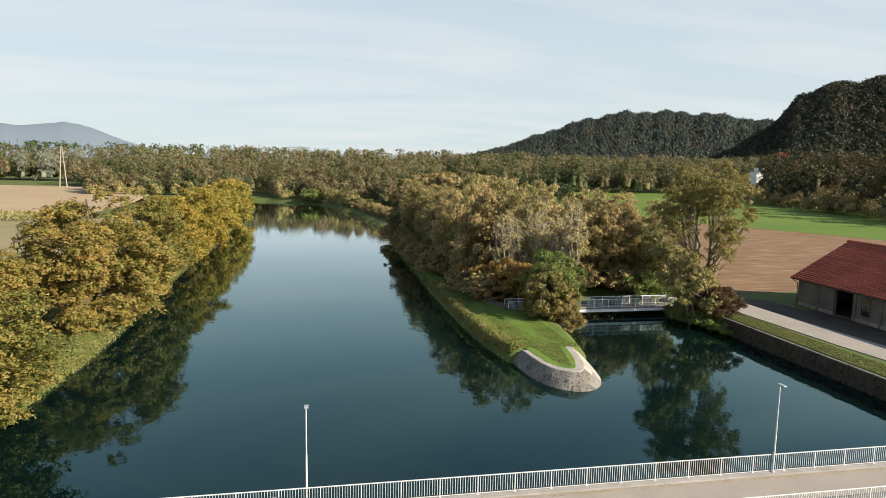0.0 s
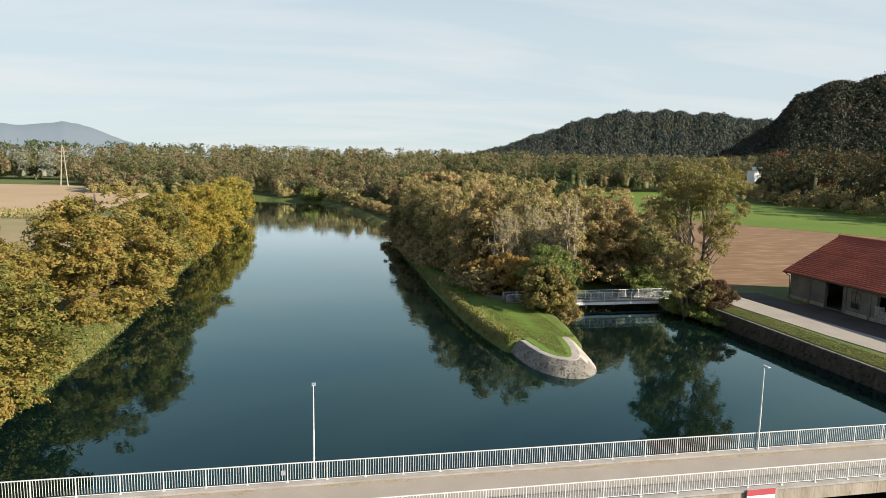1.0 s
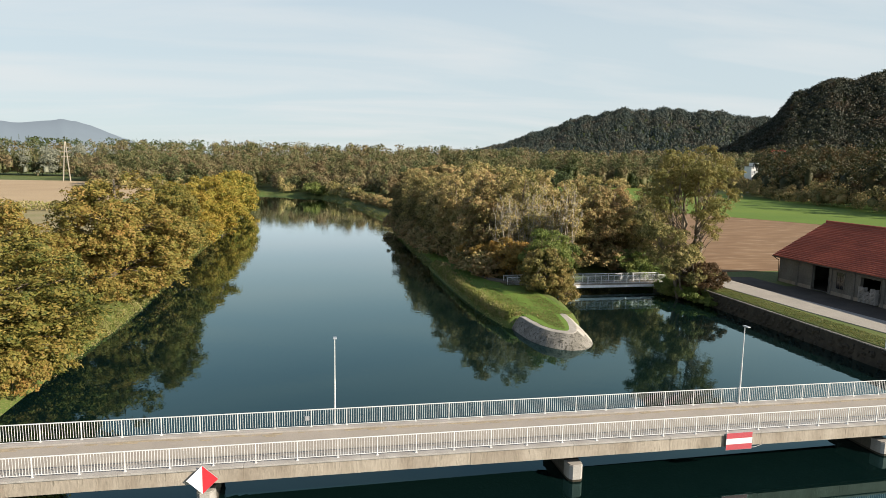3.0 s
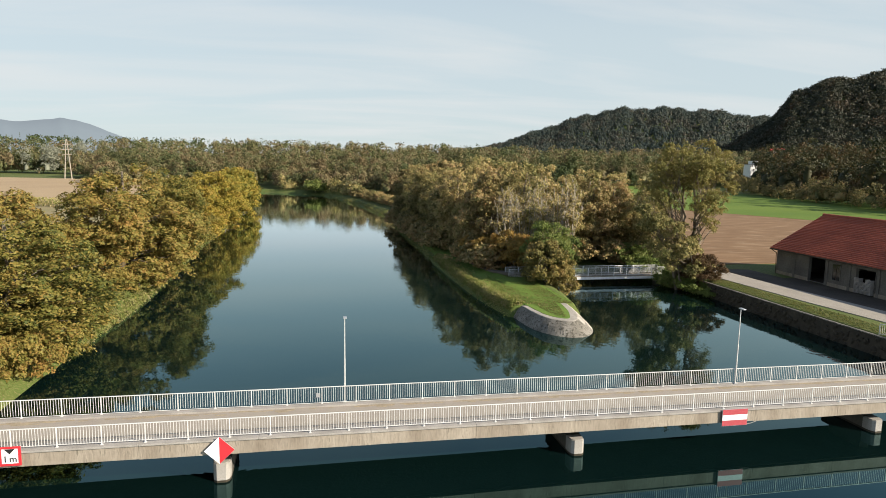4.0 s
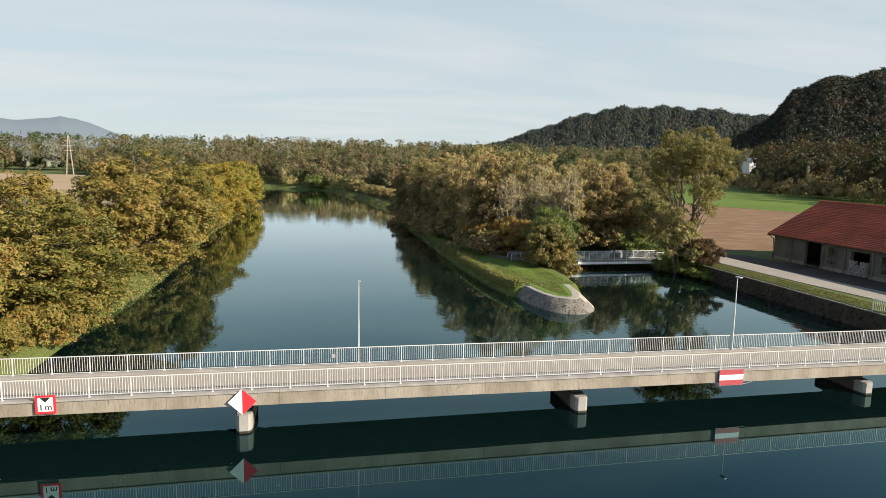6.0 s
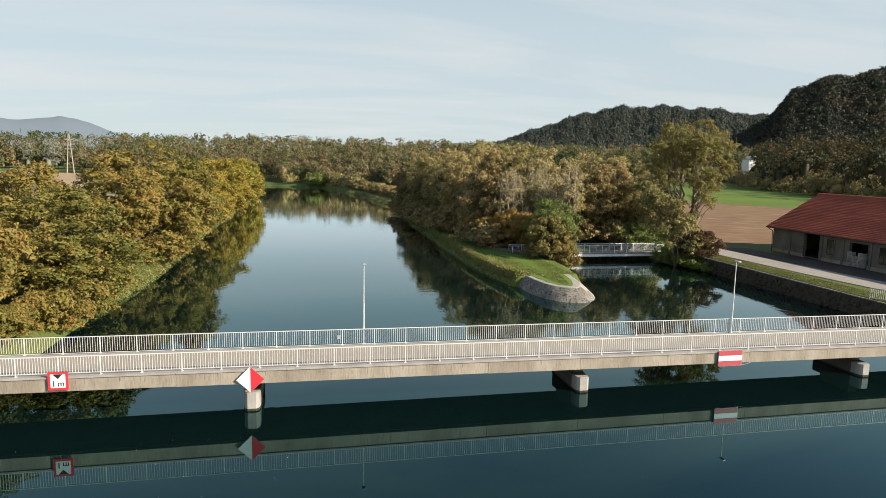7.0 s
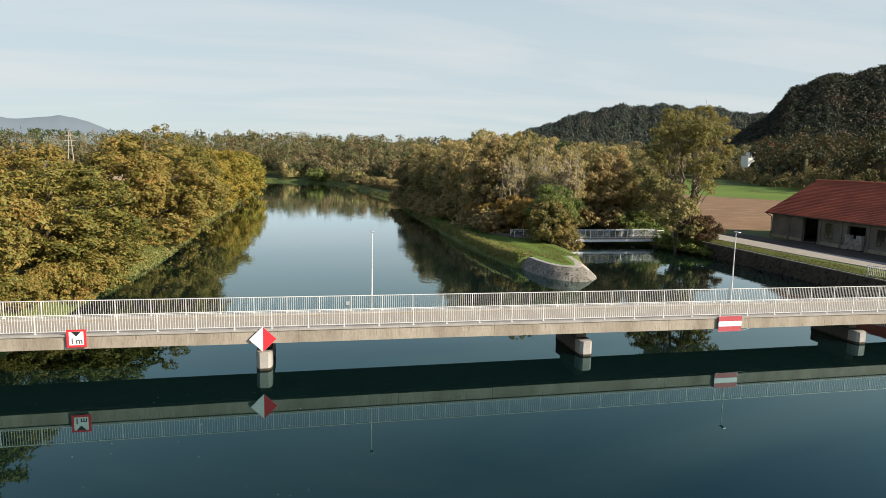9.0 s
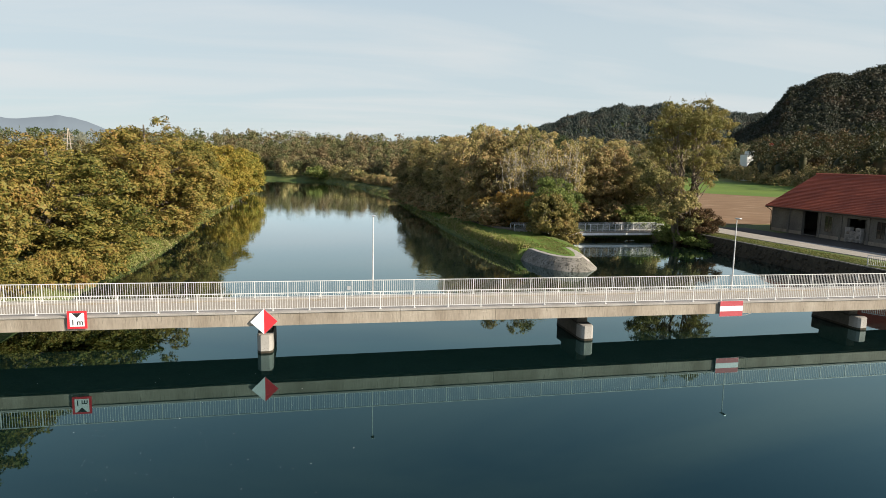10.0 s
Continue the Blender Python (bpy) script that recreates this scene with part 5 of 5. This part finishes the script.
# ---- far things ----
# blue-grey colour and a weak glow stand in for haze before the mountain
M_FAR = bpy.data.materials.new("mountain_haze_glow")
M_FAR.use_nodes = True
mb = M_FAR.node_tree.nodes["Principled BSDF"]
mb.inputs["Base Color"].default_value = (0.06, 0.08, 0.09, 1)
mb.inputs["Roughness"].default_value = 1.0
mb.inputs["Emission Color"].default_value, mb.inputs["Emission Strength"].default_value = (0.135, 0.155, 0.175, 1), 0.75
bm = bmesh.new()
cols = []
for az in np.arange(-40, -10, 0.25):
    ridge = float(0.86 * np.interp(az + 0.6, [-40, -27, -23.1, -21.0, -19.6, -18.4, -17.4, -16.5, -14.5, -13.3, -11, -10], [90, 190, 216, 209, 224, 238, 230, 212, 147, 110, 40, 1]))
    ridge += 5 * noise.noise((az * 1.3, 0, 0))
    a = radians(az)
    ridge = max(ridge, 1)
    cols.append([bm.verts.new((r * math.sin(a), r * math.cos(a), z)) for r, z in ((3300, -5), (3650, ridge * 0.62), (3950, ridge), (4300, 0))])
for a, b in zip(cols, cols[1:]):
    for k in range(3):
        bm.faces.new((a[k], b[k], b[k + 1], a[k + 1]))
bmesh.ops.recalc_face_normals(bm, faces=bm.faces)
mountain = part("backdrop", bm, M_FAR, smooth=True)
tagged(mountain, "mountain on the horizon with blue haze painted in as glow", "mountain", kind="structure")


def pylon(x, y, h):
    t = thing("power_pylon", "pale A-shaped power pole with three crossarms", "pylon", at=(x, y, ground_at(x, y)))
    for s in (-1, 1):
        part("leg", tube((s * h * 0.085, 0, -0.5), (s * 0.25, 0, h), 0.36, 0.24, 6), M_PALEBARK, t)
    for k, (z, w) in enumerate(((0.86, 2.6), (0.74, 3.4), (0.62, 2.6))):
        part("crossarm", box((-w, -0.12, h * z - 0.2), (w, 0.12, h * z + 0.2)), M_PALEBARK, t)
    return t


pylon(-147, 418, 25)
house = thing("white_house", "white rendered house among the trees", "house", at=(HOUSE[0], HOUSE[1], 13.5), turn=-6)
part("wall", box((-2.0, -4, -12.5), (2.4, 4, 5.2)), M_HOUSE, house)
part("wing", box((0.6, -4.2, 5.205), (2.6, 3.6, 7.6)), M_HOUSE, house)
part("roof", prism([(-2.2, -4.3), (2.65, -4.3), (2.65, 4.2), (-2.2, 4.2)], 5.21, 5.45), M_CAP, house)
far_house = thing("red_roofed_house", "small house with a bright red roof on the hillside", "house", at=(561, 671, 22), turn=-40)
part("wall", box((-7, -4, -22), (7, 4, 15.5)), M_HOUSE, far_house)
bm = bmesh.new()
va = [bm.verts.new(q) for q in ((-8, -5, 15.5), (8, -5, 15.5), (8, 5, 15.5), (-8, 5, 15.5), (-8, 0, 18.2), (8, 0, 18.2))]
for f in ((0, 1, 5, 4), (2, 3, 4, 5), (0, 4, 3), (1, 2, 5), (0, 3, 2, 1)):
    bm.faces.new([va[k] for k in f])
part("roof", bm, M_RED, far_house)
rngc = np.random.default_rng(71)
cv = []
for x in np.arange(-122, -64, 1.3):
    for y in np.arange(176, 192, 2.0):
        c = np.array([x, y, 2.0]) + rngc.normal(size=3) * np.array([0.2, 0.2, 0.0])
        p = c + rngc.normal(size=(8, 3)) * np.array([0.25, 0.25, 0.0]) + np.array([0, 0, 1]) * rngc.uniform(0.2, 2.1, (8, 1))
        v, _ = leaf_quads(rngc, p, rngc.normal(size=(8, 3)) * np.array([1, 1, 0.2]), 0.4)
        cv.append(v)
cv = np.vstack(cv)
corn_mesh = quads_mesh("dry_maize", cv, np.arange(len(cv)).reshape(-1, 4))
corn_mesh.materials.append(L_WEED)
tagged(new("dry_maize", corn_mesh), "rows of dry standing maize at the field edge", "maize", kind="stuff")

# rough weeds along the banks
rngw = np.random.default_rng(81)
wv = []
runs = [(spline(LEFT_BANK[1:7], 400)[80:], -1.0, 3600), (spline([(26.7, 34.5), (25.4, 47), (25.1, 73), (25.5, 118), (26.6, 140), (28.6, 162), (25.6, 181), (22.4, 213), (17, 246), (9, 282)], 300), 1.0, 3600)]
for run, sg, cnt in runs:
    k = rngw.integers(0, len(run), cnt)
    off = rngw.gamma(1.4, 0.55, cnt)
    x, y = run[k, 0] + sg * off + rngw.normal(size=cnt) * 0.2, run[k, 1] + rngw.normal(size=cnt) * 0.4
    z = land(x, y)
    ok = z > -0.15
    x, y, z = x[ok], y[ok], z[ok]
    for j in range(5):
        p = np.stack([x, y, z], 1) + rngw.normal(size=(len(x), 3)) * np.array([0.18, 0.18, 0]) + np.array([0, 0, 1]) * rngw.uniform(0.02, 0.28, (len(x), 1))
        v, _ = leaf_quads(rngw, p, rngw.normal(size=(len(x), 3)) * np.array([1, 1, 0.4]), 0.11)
        wv.append(v)
run = spline([(26.9, 34.2), (26.0, 40), (25.4, 47), (25.1, 60), (25.1, 74)], 400)
for cnt, tall, wide in ((2400, 0.34, 0.5), (700, 0.6, 0.25)):
    k = rngw.integers(0, len(run), cnt)
    x, y = run[k, 0] + 0.15 + rngw.gamma(2.0, wide * 0.5, cnt), run[k, 1] + rngw.normal(size=cnt) * 0.3
    z = land(x, y)
    for j in range(5):
        p = np.stack([x, y, z], 1) + rngw.normal(size=(cnt, 3)) * np.array([0.13, 0.13, 0]) + np.array([0, 0, 1]) * rngw.uniform(0.02, tall, (cnt, 1))
        v, _ = leaf_quads(rngw, p, rngw.normal(size=(cnt, 3)) * np.array([1, 1, 0.25]), 0.12)
        wv.append(v)
wv = np.vstack(wv)
weed_mesh = quads_mesh("bank_weeds", wv, np.arange(len(wv)).reshape(-1, 4))
weed_mesh.materials.append(L_WEED)
tagged(new("bank_weeds", weed_mesh), "rough dry weeds and tall grass along the water", "weeds", kind="stuff")

# short grass that roughens the near lawns
L_BLADE = leafage("grass_blades", [(0.082, 0.104, 0.021), (0.126, 0.138, 0.033), (0.185, 0.165, 0.058)], clump=0.5)
rngg = np.random.default_rng(91)
gv = []
for x0, x1, y0, y1, cnt, base in ((-25, -13.6, 12, 74, 16000, None), (27.5, 34.5, 27, 60, 14000, None), (57.5, 60.6, 12, 46, 8000, None)):
    x, y = rngg.uniform(x0, x1, cnt), rngg.uniform(y0, y1, cnt)
    d, z = off_shore(x, y), land(x, y)
    ok = (d > np.where((y < 35) & (x > 20) & (x < 40), 2.9, 0.8)) & (z > 0.05)
    x, y, z = x[ok], y[ok], z[ok]
    z = np.where((x > 28) & (x < 34) & (y < 50), np.maximum(z, 1.385), z)
    c = np.stack([x, y, z + 0.03], 1)
    v, _ = leaf_tris(rngg, c, rngg.normal(size=(len(x), 3)) * 0.3 + np.array([0.25, -0.2, 0.8]), rngg.uniform(0.05, 0.10, len(x)))
    gv.append(v)
gv = np.vstack(gv)
blade_mesh = quads_mesh("grass", gv, np.arange(len(gv)).reshape(-1, 3))
blade_mesh.materials.append(L_BLADE)
tagged(new("grass", blade_mesh), "short green grass on the banks and lawns", "grass", kind="stuff")

# leaves adrift on the water below the bridge
rngf = np.random.default_rng(97)
fc = np.stack([rngf.normal(-1.5, 3.2, 60), rngf.normal(-13, 3.5, 60), np.full(60, 0.006)], 1)
fc = np.vstack([fc, np.stack([rngf.normal(-6, 3, 8), rngf.normal(-4, 1.2, 8), np.full(8, 0.006)], 1)])
fv, _ = leaf_tris(rngf, fc, np.tile([0.0, 0.0, 1.0], (len(fc), 1)), rngf.uniform(0.012, 0.028, len(fc)))
float_mesh = quads_mesh("floating_leaves", fv, np.arange(len(fv)).reshape(-1, 3))
float_mesh.materials.append(M_WHITE)
tagged(new("floating_leaves", float_mesh), "scattered pale leaves floating on the river", "leaves", kind="stuff")
